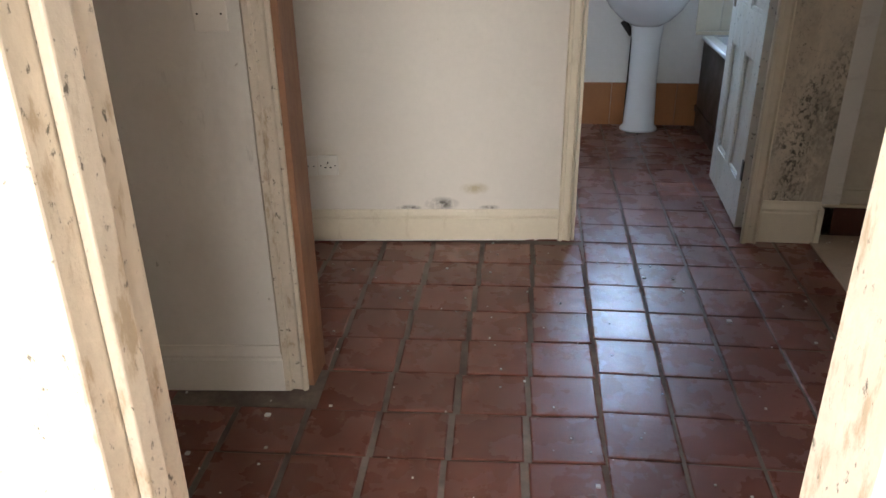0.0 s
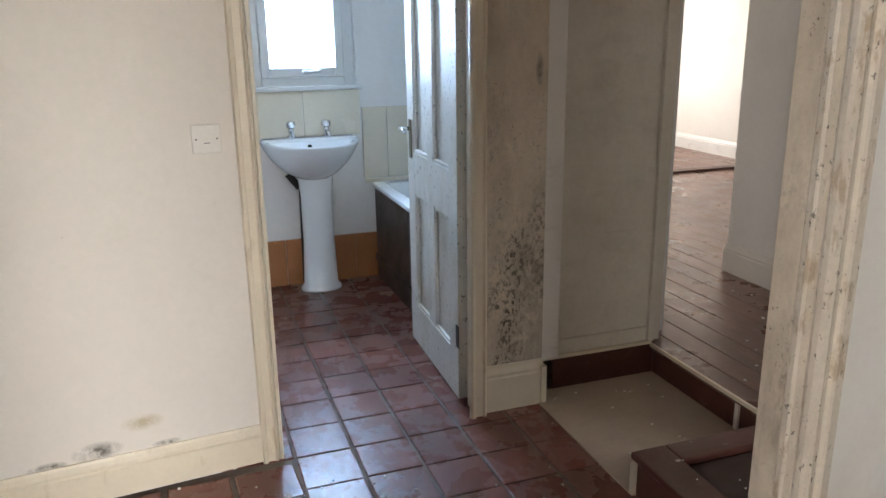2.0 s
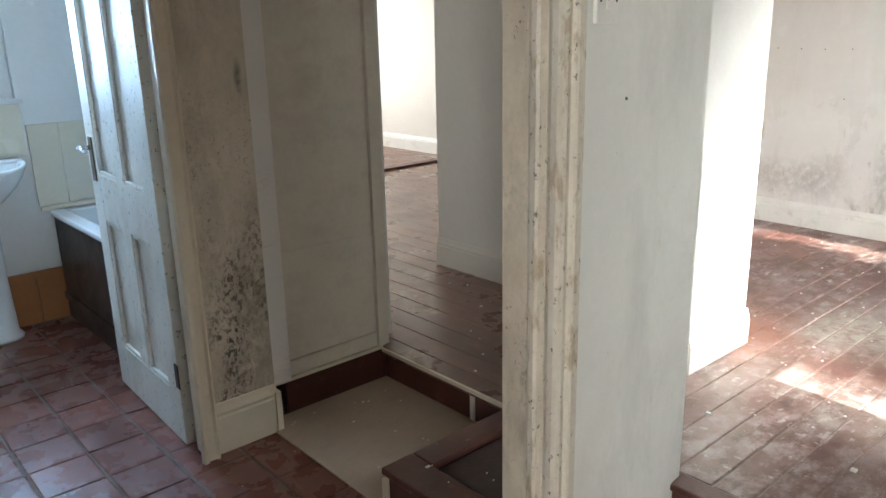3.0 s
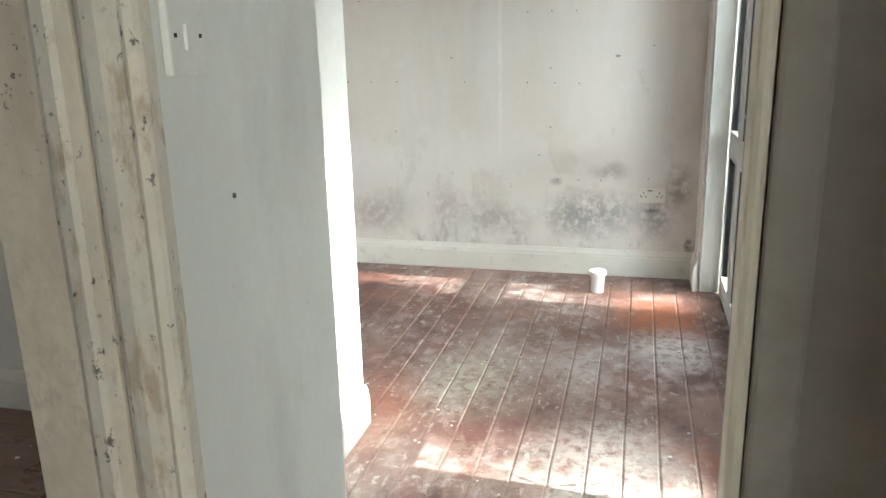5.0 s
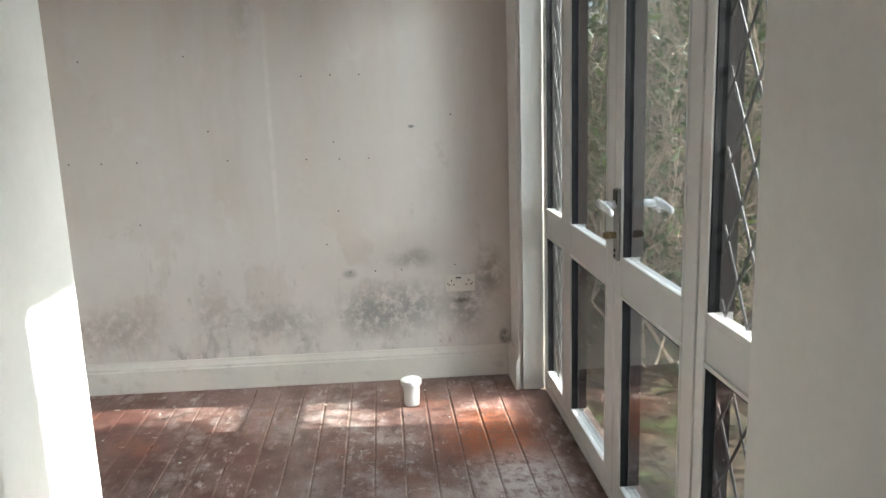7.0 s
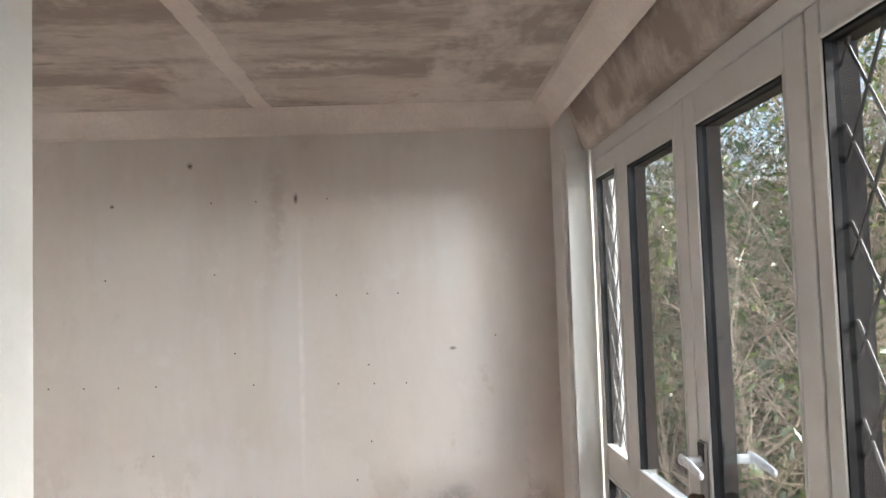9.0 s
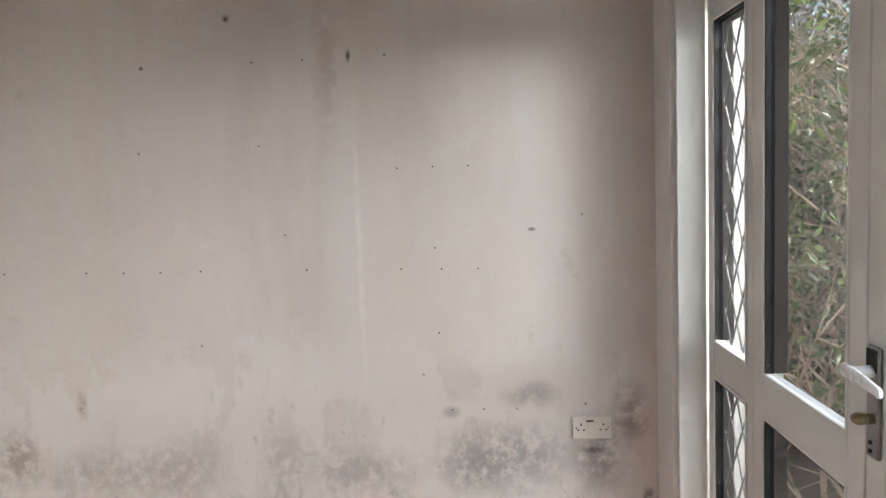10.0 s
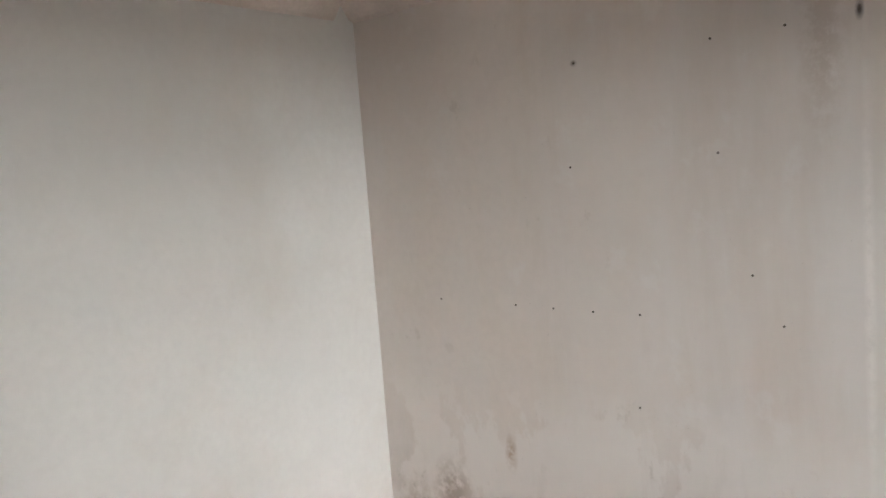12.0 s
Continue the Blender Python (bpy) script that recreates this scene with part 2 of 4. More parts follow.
M["tile"] = material("quarry_tile", (0.225, 0.075, 0.053), 0.27, vary=0.14, scale=4, fine=50, bump=0.18, random_tone=0.6, sheen=(0.03, 0.04), stains=[
    ((2.5, 2.5, 5), 0.30, 0.95, 0.25, (0.30, 0.165, 0.135), None), ((1.6, 1.6, 2), 0.25, 0.95, 0.45, (0.13, 0.05, 0.038), None), ((26, 7, 9), 0.58, 0.72, 0.35, (0.42, 0.33, 0.28), None, ((1.7, 1.7, 1.7), 0.46, 0.62)), ((55, 55, 55), 0.70, 0.74, 0.7, (0.55, 0.47, 0.4), None)])
M["grout"] = material("dusty_grout", (0.22, 0.18, 0.155), 0.95, vary=0.3, scale=9, bump=0.4, stains=[((1.3, 1.3, 1.3), 0.46, 0.56, 0.85, (0.09, 0.06, 0.05), None)])
M["board"] = material("worn_red_floorboard", (0.115, 0.046, 0.036), 0.46, vary=0.2, scale=3, fine=50, bump=0.25, random_tone=0.2, stains=[
    ((1.5, 1.9, 4), 0.40, 0.62, 0.6, (0.235, 0.145, 0.125), None), ((3.4, 4.2, 3), 0.41, 0.66, 0.75, (0.33, 0.265, 0.245), None, ((1.2, 1.2, 1.2), 0.40, 0.56)),
    ((7, 10, 8), 0.48, 0.64, 0.7, (0.42, 0.36, 0.34), None, ((1.6, 1.6, 1.6), 0.42, 0.56)), ((14, 34, 20), 0.55, 0.64, 0.75, (0.50, 0.45, 0.42), None, ((2.4, 2.4, 2.4), 0.45, 0.58)), ((30, 18, 20), 0.60, 0.66, 0.75, (0.55, 0.50, 0.46), None, ((3.3, 3.3, 3.3), 0.47, 0.58)),
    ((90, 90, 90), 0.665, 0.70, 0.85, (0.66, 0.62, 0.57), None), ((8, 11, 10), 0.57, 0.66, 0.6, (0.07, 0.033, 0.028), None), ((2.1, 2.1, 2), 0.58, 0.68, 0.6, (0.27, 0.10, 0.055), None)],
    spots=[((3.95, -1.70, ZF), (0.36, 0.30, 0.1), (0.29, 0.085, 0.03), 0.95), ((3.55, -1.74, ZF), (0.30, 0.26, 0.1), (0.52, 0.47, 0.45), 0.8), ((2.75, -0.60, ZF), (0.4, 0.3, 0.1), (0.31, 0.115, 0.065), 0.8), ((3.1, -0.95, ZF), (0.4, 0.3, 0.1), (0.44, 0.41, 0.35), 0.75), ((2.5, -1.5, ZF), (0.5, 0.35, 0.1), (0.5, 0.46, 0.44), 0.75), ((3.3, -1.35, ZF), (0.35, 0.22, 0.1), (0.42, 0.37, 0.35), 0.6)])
M["board_gap"] = material("dust_in_joints", (0.27, 0.20, 0.17), 0.95, vary=0.35, scale=12, bump=0.3)
M["back_board"] = material("worn_back_room_floorboard", (0.20, 0.108, 0.078), 0.33, vary=0.25, scale=3, fine=50, bump=0.25, random_tone=0.4, stains=[
    ((9, 2.2, 4), 0.52, 0.68, 0.6, (0.30, 0.17, 0.12), None), ((40, 40, 40), 0.67, 0.72, 0.8, (0.6, 0.55, 0.5), None)])
M["brown_paint"] = material("dark_red_brown_paint", (0.085, 0.026, 0.019), 0.4, vary=0.25, scale=6, bump=0.25, stains=[
    ((12, 12, 12), 0.6, 0.72, 0.4, (0.2, 0.12, 0.09), None), ((38, 38, 38), 0.69, 0.73, 0.9, (0.62, 0.55, 0.48), None)])
M["step_panel"] = material("dusty_dark_step", (0.055, 0.034, 0.028), 0.55, vary=0.25, scale=7, bump=0.25, stains=[
    ((4, 4, 4), 0.5, 0.7, 0.5, (0.12, 0.09, 0.08), None), ((40, 40, 40), 0.69, 0.72, 0.9, (0.6, 0.55, 0.5), None)])
M["ply"] = material("dusty_plywood", (0.47, 0.37, 0.28), 0.75, vary=0.09, scale=4, bump=0.2, stains=[
    ((5, 14, 5), 0.56, 0.7, 0.45, (0.33, 0.25, 0.18), None), ((34, 34, 34), 0.68, 0.72, 0.7, (0.2, 0.14, 0.09), None)])
M["upvc"] = material("white_upvc", (0.64, 0.64, 0.62), 0.42, vary=0.04, scale=3, bump=0.03, stains=[((25, 25, 6), 0.62, 0.8, 0.12, (0.5, 0.48, 0.45), None)])
M["gasket"] = material("black_gasket", (0.008, 0.008, 0.009), 0.7, vary=0.1, bump=0, spec=0.2)
M["lead"] = material("lead_strip", (0.10, 0.10, 0.105), 0.5, metal=0.6, vary=0.1, bump=0.1)
M["chrome"] = material("chrome", (0.75, 0.76, 0.78), 0.13, metal=1.0, vary=0.05, bump=0)
M["brass"] = material("tarnished_brass", (0.20, 0.15, 0.08), 0.4, metal=0.9, vary=0.2, bump=0.1)
M["steel"] = material("dull_grey_metal", (0.30, 0.29, 0.28), 0.35, metal=0.9, vary=0.15, bump=0.05)
M["iron"] = material("dark_iron", (0.03, 0.028, 0.026), 0.5, metal=0.7, vary=0.2, bump=0.1)
M["handle"] = material("worn_white_handle", (0.78, 0.80, 0.82), 0.3, vary=0.05, scale=30, bump=0.03, stains=[((40, 40, 40), 0.6, 0.7, 0.4, (0.45, 0.44, 0.42), None)])
M["ceramic"] = material("white_glazed_ceramic", (0.80, 0.81, 0.82), 0.1, vary=0.02, bump=0, spec=0.6)
M["wall_tile"] = material("cream_wall_tile", (0.68, 0.61, 0.48), 0.2, vary=0.05, scale=3, bump=0.04)
M["orange_tile"] = material("orange_brown_skirting_tile", (0.36, 0.145, 0.05), 0.35, vary=0.15, scale=5, bump=0.1)
M["bath_panel"] = material("dark_brown_bath_panel", (0.045, 0.026, 0.018), 0.4, vary=0.25, scale=4, bump=0.1)
M["plastic"] = material("white_switch_plastic", (0.74, 0.71, 0.65), 0.4, vary=0.04, scale=20, bump=0.03, stains=[((40, 40, 40), 0.58, 0.7, 0.4, (0.5, 0.44, 0.36), None)])
M["hole"] = material("black_hole", (0.02, 0.018, 0.016), 0.8, vary=0.1, bump=0)
M["plug"] = material("brown_plug", (0.10, 0.085, 0.07), 0.8, vary=0.2, bump=0)
M["cup"] = material("dusty_white_plastic", (0.72, 0.74, 0.74), 0.4, vary=0.05, scale=20, bump=0.05)
M["render"] = material("plain_plaster", (0.66, 0.62, 0.56), 0.8, vary=0.06, scale=2, bump=0.1)
M["leaf"] = material("shrub_leaf", (0.030, 0.055, 0.018), 0.4, vary=0.35, scale=4, fine=30, bump=0, stains=[((1.3, 1.3, 1.3), 0.5, 0.62, 0.8, (0.085, 0.12, 0.036), None), ((2.2, 2.2, 2.2), 0.62, 0.72, 0.7, (0.15, 0.095, 0.04), None)])
ln = M["leaf"].node_tree
thin = ln.nodes.new("ShaderNodeBsdfTranslucent")
thin.inputs[0].default_value = (0.10, 0.13, 0.04, 1)
both = ln.nodes.new("ShaderNodeMixShader")
both.inputs[0].default_value = 0.4
ln.links.new(ln.nodes["Principled BSDF"].outputs[0], both.inputs[1])
ln.links.new(thin.outputs[0], both.inputs[2])
ln.links.new(both.outputs[0], ln.nodes["Material Output"].inputs[0])
M["twig"] = material("bare_twig", (0.35, 0.275, 0.20), 0.8, vary=0.25, scale=9, bump=0.2)
M["soil"] = material("leaf_litter", (0.055, 0.042, 0.026), 0.95, vary=0.4, scale=5, fine=40, bump=0.6, stains=[((7, 7, 7), 0.5, 0.62, 0.7, (0.13, 0.088, 0.05), None), ((4, 4, 4), 0.5, 0.62, 0.8, (0.04, 0.075, 0.018), None)])

glass = bpy.data.materials.new("window_glass")
glass.use_nodes = True
gn = glass.node_tree
gb = gn.nodes["Principled BSDF"]
gb.inputs["Transmission Weight"].default_value = 1.0
gb.inputs["Roughness"].default_value = 0.0
gb.inputs["IOR"].default_value = 1.35
M["glass"] = glass

# ---- building helpers ----


def box(bm, x0, x1, y0, y1, z0, z1, bevel=0.0):
    """Adds a box, with its edges rounded off by bevel, to bm."""
    r = bmesh.ops.create_cube(bm, size=1.0)
    vs = r["verts"]
    for v in vs:
        v.co = Vector(((x0 + x1) / 2 + v.co.x * (x1 - x0), (y0 + y1) / 2 + v.co.y * (y1 - y0), (z0 + z1) / 2 + v.co.z * (z1 - z0)))
    if bevel:
        es = list({e for v in vs for e in v.link_edges})
        bmesh.ops.bevel(bm, geom=es, offset=bevel, segments=2, affect="EDGES", profile=0.5)
    return bm


def boxes(*specs, bevel=0.0):
    bm = bmesh.new()
    for s in specs:
        box(bm, *s, bevel=bevel)
    return bm


def tube(bm, p, q, r0, r1=None, n=16, caps=True):
    """Adds a tapered round bar from p to q."""
    p, q = Vector(p), Vector(q)
    d = q - p
    m = Matrix.Translation((p + q) / 2) @ d.to_track_quat("Z", "Y").to_matrix().to_4x4()
    bmesh.ops.create_cone(bm, cap_ends=caps, segments=n, radius1=r0, radius2=r0 if r1 is None else r1, depth=d.length, matrix=m)
    return bm


def lathe(bm, profile, centre, n=28, squash=1.0):
    """Adds a surface of revolution about z through centre, from (radius, height) pairs."""
    rings = []
    for r, z in profile:
        rings.append([bm.verts.new((centre[0] + r * math.cos(2 * math.pi * i / n), centre[1] + squash * r * math.sin(2 * math.pi * i / n), centre[2] + z)) for i in range(n)])
    for a, b in zip(rings, rings[1:]):
        for i in range(n):
            bm.faces.new((a[i], a[(i + 1) % n], b[(i + 1) % n], b[i]))
    bm.faces.new(rings[-1])
    bm.faces.new(rings[0][::-1])
    return bm


def extruded(bm, outline, axis, a, b):
    """Adds a prism: an outline in the plane across axis, from a to b along it."""
    def at(u, v, w):
        return {"x": (w, u, v), "y": (u, w, v), "z": (u, v, w)}[axis]
    lo = [bm.verts.new(at(u, v, a)) for u, v in outline]
    hi = [bm.verts.new(at(u, v, b)) for u, v in outline]
    n = len(outline)
    for i in range(n):
        bm.faces.new((lo[i], lo[(i + 1) % n], hi[(i + 1) % n], hi[i]))
    bm.faces.new(lo[::-1])
    bm.faces.new(hi)
    return bm


def part(name, bm, mat, parent=None, label="", smooth=False):
    bmesh.ops.recalc_face_normals(bm, faces=bm.faces[:])
    me = bpy.data.meshes.new(name)
    bm.to_mesh(me)
    bm.free()
    me.materials.append(mat)
    if smooth:
        for p in me.polygons:
            p.use_smooth = True
    ob = new(name, me)
    if parent:
        ob.parent = parent
    if label:
        ob["label"] = label
    return ob


def thing(name, label, category, group=""):
    return tagged(new(name), label, category, group)


def setting(name, bm, mat, label, category):
    return tagged(part(name, bm, mat), label, category, kind="structure")


TOP = 2.40     # ceilings
PITCH = 0.203  # quarry tiles

# ---- structure: hall and start ----
def skirting(name, p, q, z0, h, depth, mat, normal, label):
    """A skirting board with a moulded top from p to q along a wall whose face looks along normal."""
    d = depth
    prof = [(0, 0), (d, 0), (d, h * 0.72), (d * 0.8, h * 0.76), (d * 0.85, h * 0.82), (d * 0.45, h * 0.93), (d * 0.3, h), (0, h)]
    p, q = Vector((*p, z0)), Vector((*q, z0))
    nrm = Vector((*normal, 0))
    bm = bmesh.new()
    a = [bm.verts.new(p + nrm * u + Vector((0, 0, v))) for u, v in prof]
    b = [bm.verts.new(q + nrm * u + Vector((0, 0, v))) for u, v in prof]
    n = len(prof)
    for i in range(n):
        bm.faces.new((a[i], a[(i + 1) % n], b[(i + 1) % n], b[i]))
    bm.faces.new(a)
    bm.faces.new(b[::-1])
    return setting(name, bm, mat, label, "skirting board")


setting("wall_hall_north", extruded(boxes((-0.105, 0.735, 0.235, 0.34, 2.04, TOP)), [(-2.4, -0.004), (-0.105, 0.218), (-0.105, 0.34), (-2.4, 0.34)], "z", -0.02, TOP), M["hall_plaster"], "off-white plaster hall wall with damp marks above the skirting", "wall")
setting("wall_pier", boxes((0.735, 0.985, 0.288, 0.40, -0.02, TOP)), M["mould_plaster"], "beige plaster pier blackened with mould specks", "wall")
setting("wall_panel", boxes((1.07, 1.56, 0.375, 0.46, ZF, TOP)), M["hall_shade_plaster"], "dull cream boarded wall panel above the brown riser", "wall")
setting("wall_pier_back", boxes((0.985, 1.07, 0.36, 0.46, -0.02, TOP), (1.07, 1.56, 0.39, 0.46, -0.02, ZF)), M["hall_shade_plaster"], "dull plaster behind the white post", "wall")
setting("wall_stub", extruded(bmesh.new(), [(-2.4, -1.122), (-0.905, -0.983), (-0.905, -0.85), (-2.4, -0.97)], "z", -0.02, TOP), M["pier_plaster"], "white plaster wall stub beside the stripped door lining", "wall")
setting("wall_hall_west", boxes((-2.5, -2.4, -2.32, 0.34, -0.02, TOP)), M["render"], "plain plaster end wall of the passage", "wall")
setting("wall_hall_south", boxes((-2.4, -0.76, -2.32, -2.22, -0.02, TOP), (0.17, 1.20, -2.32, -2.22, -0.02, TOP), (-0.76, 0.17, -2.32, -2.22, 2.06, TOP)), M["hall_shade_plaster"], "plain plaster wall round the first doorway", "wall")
# wall colour is darkened to hold its shade
setting("wall_hall_east", boxes((1.20, 1.31, -2.32, -1.71, -0.02, TOP), (1.20, 1.31, -1.71, -1.09, 2.12, TOP), (1.45, 1.56, -0.93, 0.375, 2.12, TOP)), M["shaded_plaster"], "speckled plaster wall beside the inner doorway, coloured dark for its shade", "wall")
setting("wall_nib", extruded(bmesh.new(), [(0.935, -1.088), (1.577, -1.017), (1.585, -1.011), (1.587, -1.003), (1.587, -0.93), (0.935, -0.93)], "z", -0.02, TOP), M["pier_plaster"], "white plaster nib wall with scuffs and a nail hole", "wall")
# unseen room; its side opening is added for the fill lamp
setting("wall_kitchen", boxes((-2.0, -1.9, -5.6, -3.95, -0.02, TOP), (-2.0, -1.9, -2.85, -2.32, -0.02, TOP), (-2.0, -1.9, -3.95, -2.85, -0.02, 0.98), (-2.0, -1.9, -3.95, -2.85, 2.12, TOP), (0.9, 1.0, -5.6, -2.32, -0.02, TOP),
        (-2.0, -0.75, -5.7, -5.6, -0.02, TOP), (0.85, 1.0, -5.7, -5.6, -0.02, TOP), (-0.75, 0.85, -5.7, -5.6, -0.02, 0.95), (-0.75, 0.85, -5.7, -5.6, 2.10, TOP)), M["render"], "plain plaster walls of the room behind", "wall")

# ---- structure: bathroom ----
setting("wall_bathroom_north", boxes((-0.6, 0.137, 2.15, 2.30, -0.02, TOP), (0.72, 1.6, 2.15, 2.30, -0.02, TOP), (0.137, 0.72, 2.15, 2.30, -0.02, 1.128), (0.137, 0.72, 2.15, 2.30, 2.1, TOP)), M["north_plaster"], "white painted bathroom wall with a window", "wall")
setting("wall_bathroom_west", boxes((-0.7, -0.6, 0.34, 2.30, -0.02, TOP)), M["north_plaster"], "white painted bathroom side wall", "wall")
setting("wall_bathroom_east", boxes((1.56, 1.66, 0.46, 2.30, -0.02, TOP)), M["north_plaster"], "white painted wall beside the bath", "wall")

# ---- structure: main room ----
FAR0, FAR1 = (4.647, -1.90), (4.705, 0.95)
bm = bmesh.new()
extruded(bm, [(4.642, -2.16), (4.80, -2.16), (4.86, 1.1), (4.708, 1.1)], "z", -0.02, TOP + 0.05)
setting("wall_main_east", bm, M["main_plaster"], "pinkish bare plaster wall with grey damp stains near the floor", "wall")
# the brownish mottling is random over the whole wall
setting("wall_main_north", boxes((2.66, 4.75, 0.95, 1.07, -0.02, TOP + 0.05)), M["north_plaster"], "white painted side wall with faint brownish mottling", "wall")
setting("wall_main_south", boxes((4.43, 4.70, -2.16, -1.90, -0.02, TOP + 0.05), (1.2, 2.22, -2.16, -1.90, -0.02, TOP + 0.05)), M["north_plaster"], "off-white plaster wall round the garden doors", "wall")
bm = boxes((2.22, 4.43, -2.16, -1.903, 2.178, TOP + 0.05))
for v in bm.verts:
    if v.co.z < 2.2 and v.co.y > -1.95:
        v.co.y = -1.99
setting("wall_main_lintel", bm, M["ceiling"], "brown flaking plaster above the garden doors", "wall")
setting("wall_main_west", boxes((1.31, 1.33, -1.90, -1.71, -0.02, TOP)), M["north_plaster"], "plain plaster wall beside the doorway", "wall")
setting("wall_spine", boxes((2.50, 2.640, -0.655, 1.086, -0.02, TOP), (1.62, 2.50, -0.655, -0.55, -0.02, TOP)), M["north_plaster"], "white plaster wall lit by the sun through leaded glass", "wall")
setting("ceiling_main", boxes((1.2, 4.85, -2.16, 1.1, TOP + 0.02, TOP + 0.12)), M["ceiling"], "brown-stained bare plaster ceiling with pale patched seams", "ceiling")
setting("ceiling_hall", boxes((-2.5, 1.0, -5.7, -2.3, TOP + 0.03, TOP + 0.13), (-2.5, 1.5, -2.3, 2.3, TOP + 0.03, TOP + 0.13)), M["render"], "plain plaster ceiling", "ceiling")
setting("ceiling_back", boxes((1.4, 5.25, 1.1, 6.0, TOP, TOP + 0.1), (1.4, 2.6, -0.6, 1.1, TOP - 0.01, TOP + 0.01)), M["render"], "plain plaster ceiling", "ceiling")

bm = bmesh.new()
for k in range(7):
    a, b = (3.3 + 0.19 * k, -0.665), (3.3 + 0.19 * (k + 1), -0.67)
    extruded(bm, [(a[0], a[1] - 0.035 + 0.008 * (k % 2)), (b[0], b[1] - 0.04 + 0.006 * (k % 3)), (b[0], b[1] + 0.035), (a[0], a[1] + 0.04 - 0.006 * (k % 3))], "z", TOP + 0.016, TOP + 0.021)
setting("ceiling_seam", bm, M["cornice"], "pale plastered seam across the stained ceiling", "ceiling seam")
# cove between walls and ceiling of the main room
for nm, outline, ax, a, b in (
    ("cornice_east", [(4.66, TOP + 0.02), (4.66, TOP - 0.085), (4.632, TOP - 0.075), (4.60, TOP - 0.03), (4.57, TOP + 0.0), (4.56, TOP + 0.02)], "y", -1.90, 0.95),
    ("cornice_north", [(0.95, TOP + 0.02), (0.95, TOP - 0.085), (0.935, TOP - 0.075), (0.90, TOP - 0.03), (0.87, TOP), (0.86, TOP + 0.02)], "x", 2.65, 4.6),
    ("cornice_south", [(-1.90, TOP + 0.02), (-1.90, TOP - 0.085), (-1.885, TOP - 0.075), (-1.85, TOP - 0.03), (-1.82, TOP), (-1.81, TOP + 0.02)], "x", 1.6, 4.6),
):
    bm = bmesh.new()
    if ax == "y":
        lo = [bm.verts.new((u - 0.006, a, v)) for u, v in outline]
        hi = [bm.verts.new((u + 0.05, b, v)) for u, v in outline]
        n = len(outline)
        for i in range(n):
            bm.faces.new((lo[i], lo[(i + 1) % n], hi[(i + 1) % n], hi[i]))
        bm.faces.new(lo[::-1])
        bm.faces.new(hi)
    else:
        extruded(bm, outline, ax, a, b)
    setting(nm, bm, M["cornice"], "shallow stained plaster cove", "cornice")

# ---- structure: back room ----
setting("wall_back_east", boxes((5.12, 5.25, 1.07, 6.0, -0.02, TOP)), M["hall_plaster"], "pale plaster wall of the far room", "wall")
setting("wall_back_north", boxes((1.4, 2.6, 5.9, 6.0, -0.02, TOP), (4.4, 5.25, 5.9, 6.0, -0.02, TOP), (2.6, 4.4, 5.9, 6.0, -0.02, 0.9), (2.6, 4.4, 5.9, 6.0, 2.2, TOP)), M["hall_plaster"], "pale plaster wall of the far room", "wall")
setting("wall_back_west", boxes((1.46, 1.56, 0.46, 6.0, -0.02, TOP)), M["hall_plaster"], "pale plaster wall of the back room", "wall")
setting("wall_back_south", boxes((2.645, 5.25, 1.07, 1.17, -0.02, TOP)), M["hall_plaster"], "pale plaster wall of the back room", "wall")
skirting("baseboard_back_end", (5.12, 1.2), (5.12, 5.9), ZF, 0.16, 0.02, M["white_trim"], (-1, 0), "white skirting at the foot of the far wall")

# ---- floors ----
setting("floor_screed", boxes((-2.5, 1.0, -5.7, 2.3, -0.12, -0.0045), (1.0, 1.535, -2.32, -1.0, -0.12, -0.007), (1.0, 1.6, -1.0, 0.46, -0.12, -0.012)), M["grout"], "grey-brown grout between the quarry tiles", "floor")
setting("floor_main_joists", boxes((1.56, 4.86, -2.16, 1.07, -0.1, ZF - 0.0035)), M["board_gap"], "dusty joints between the floorboards", "floor")
setting("floor_back_joists", boxes((1.56, 5.25, -0.66, 6.0, -0.1, ZF - 0.003)), M["back_board"], "dark joints between the floorboards", "floor")

# ---- step well and landing ----
setting("step_riser_north", boxes((0.99, 1.545, 0.36, 0.39, -0.012, ZF - 0.004), bevel=0.002), M["brown_paint"], "dark red-brown painted riser board", "step")
setting("step_riser_east", boxes((1.548, 1.575, -0.36, 0.36, -0.012, ZF - 0.03), bevel=0.002), M["brown_paint"], "worn dark brown riser board under the floor edge", "step")
setting("step_nosing_east", boxes((1.53, 1.62, -0.36, 0.36, ZF - 0.028, ZF + 0.002), bevel=0.006), M["back_board"], "worn nosing board at the edge of the boarded floor", "step")
setting("step_nosing_north", boxes((0.99, 1.53, 0.35, 0.374, ZF - 0.002, ZF + 0.012), bevel=0.003), M["trim"], "thin pale wooden lip on top of the riser", "step")
setting("step_edge_west", boxes((0.972, 0.996, 0.262, 0.372, 0.0, ZF + 0.02), bevel=0.002), M["trim"], "narrow cream strip beside the riser", "trim")
board = tagged(part("plywood_board", boxes((0.962, 1.546, -0.40, 0.358, -0.011, 0.006), bevel=0.002), M["ply"]), "pale dusty plywood sheet lying in the step recess", "board")

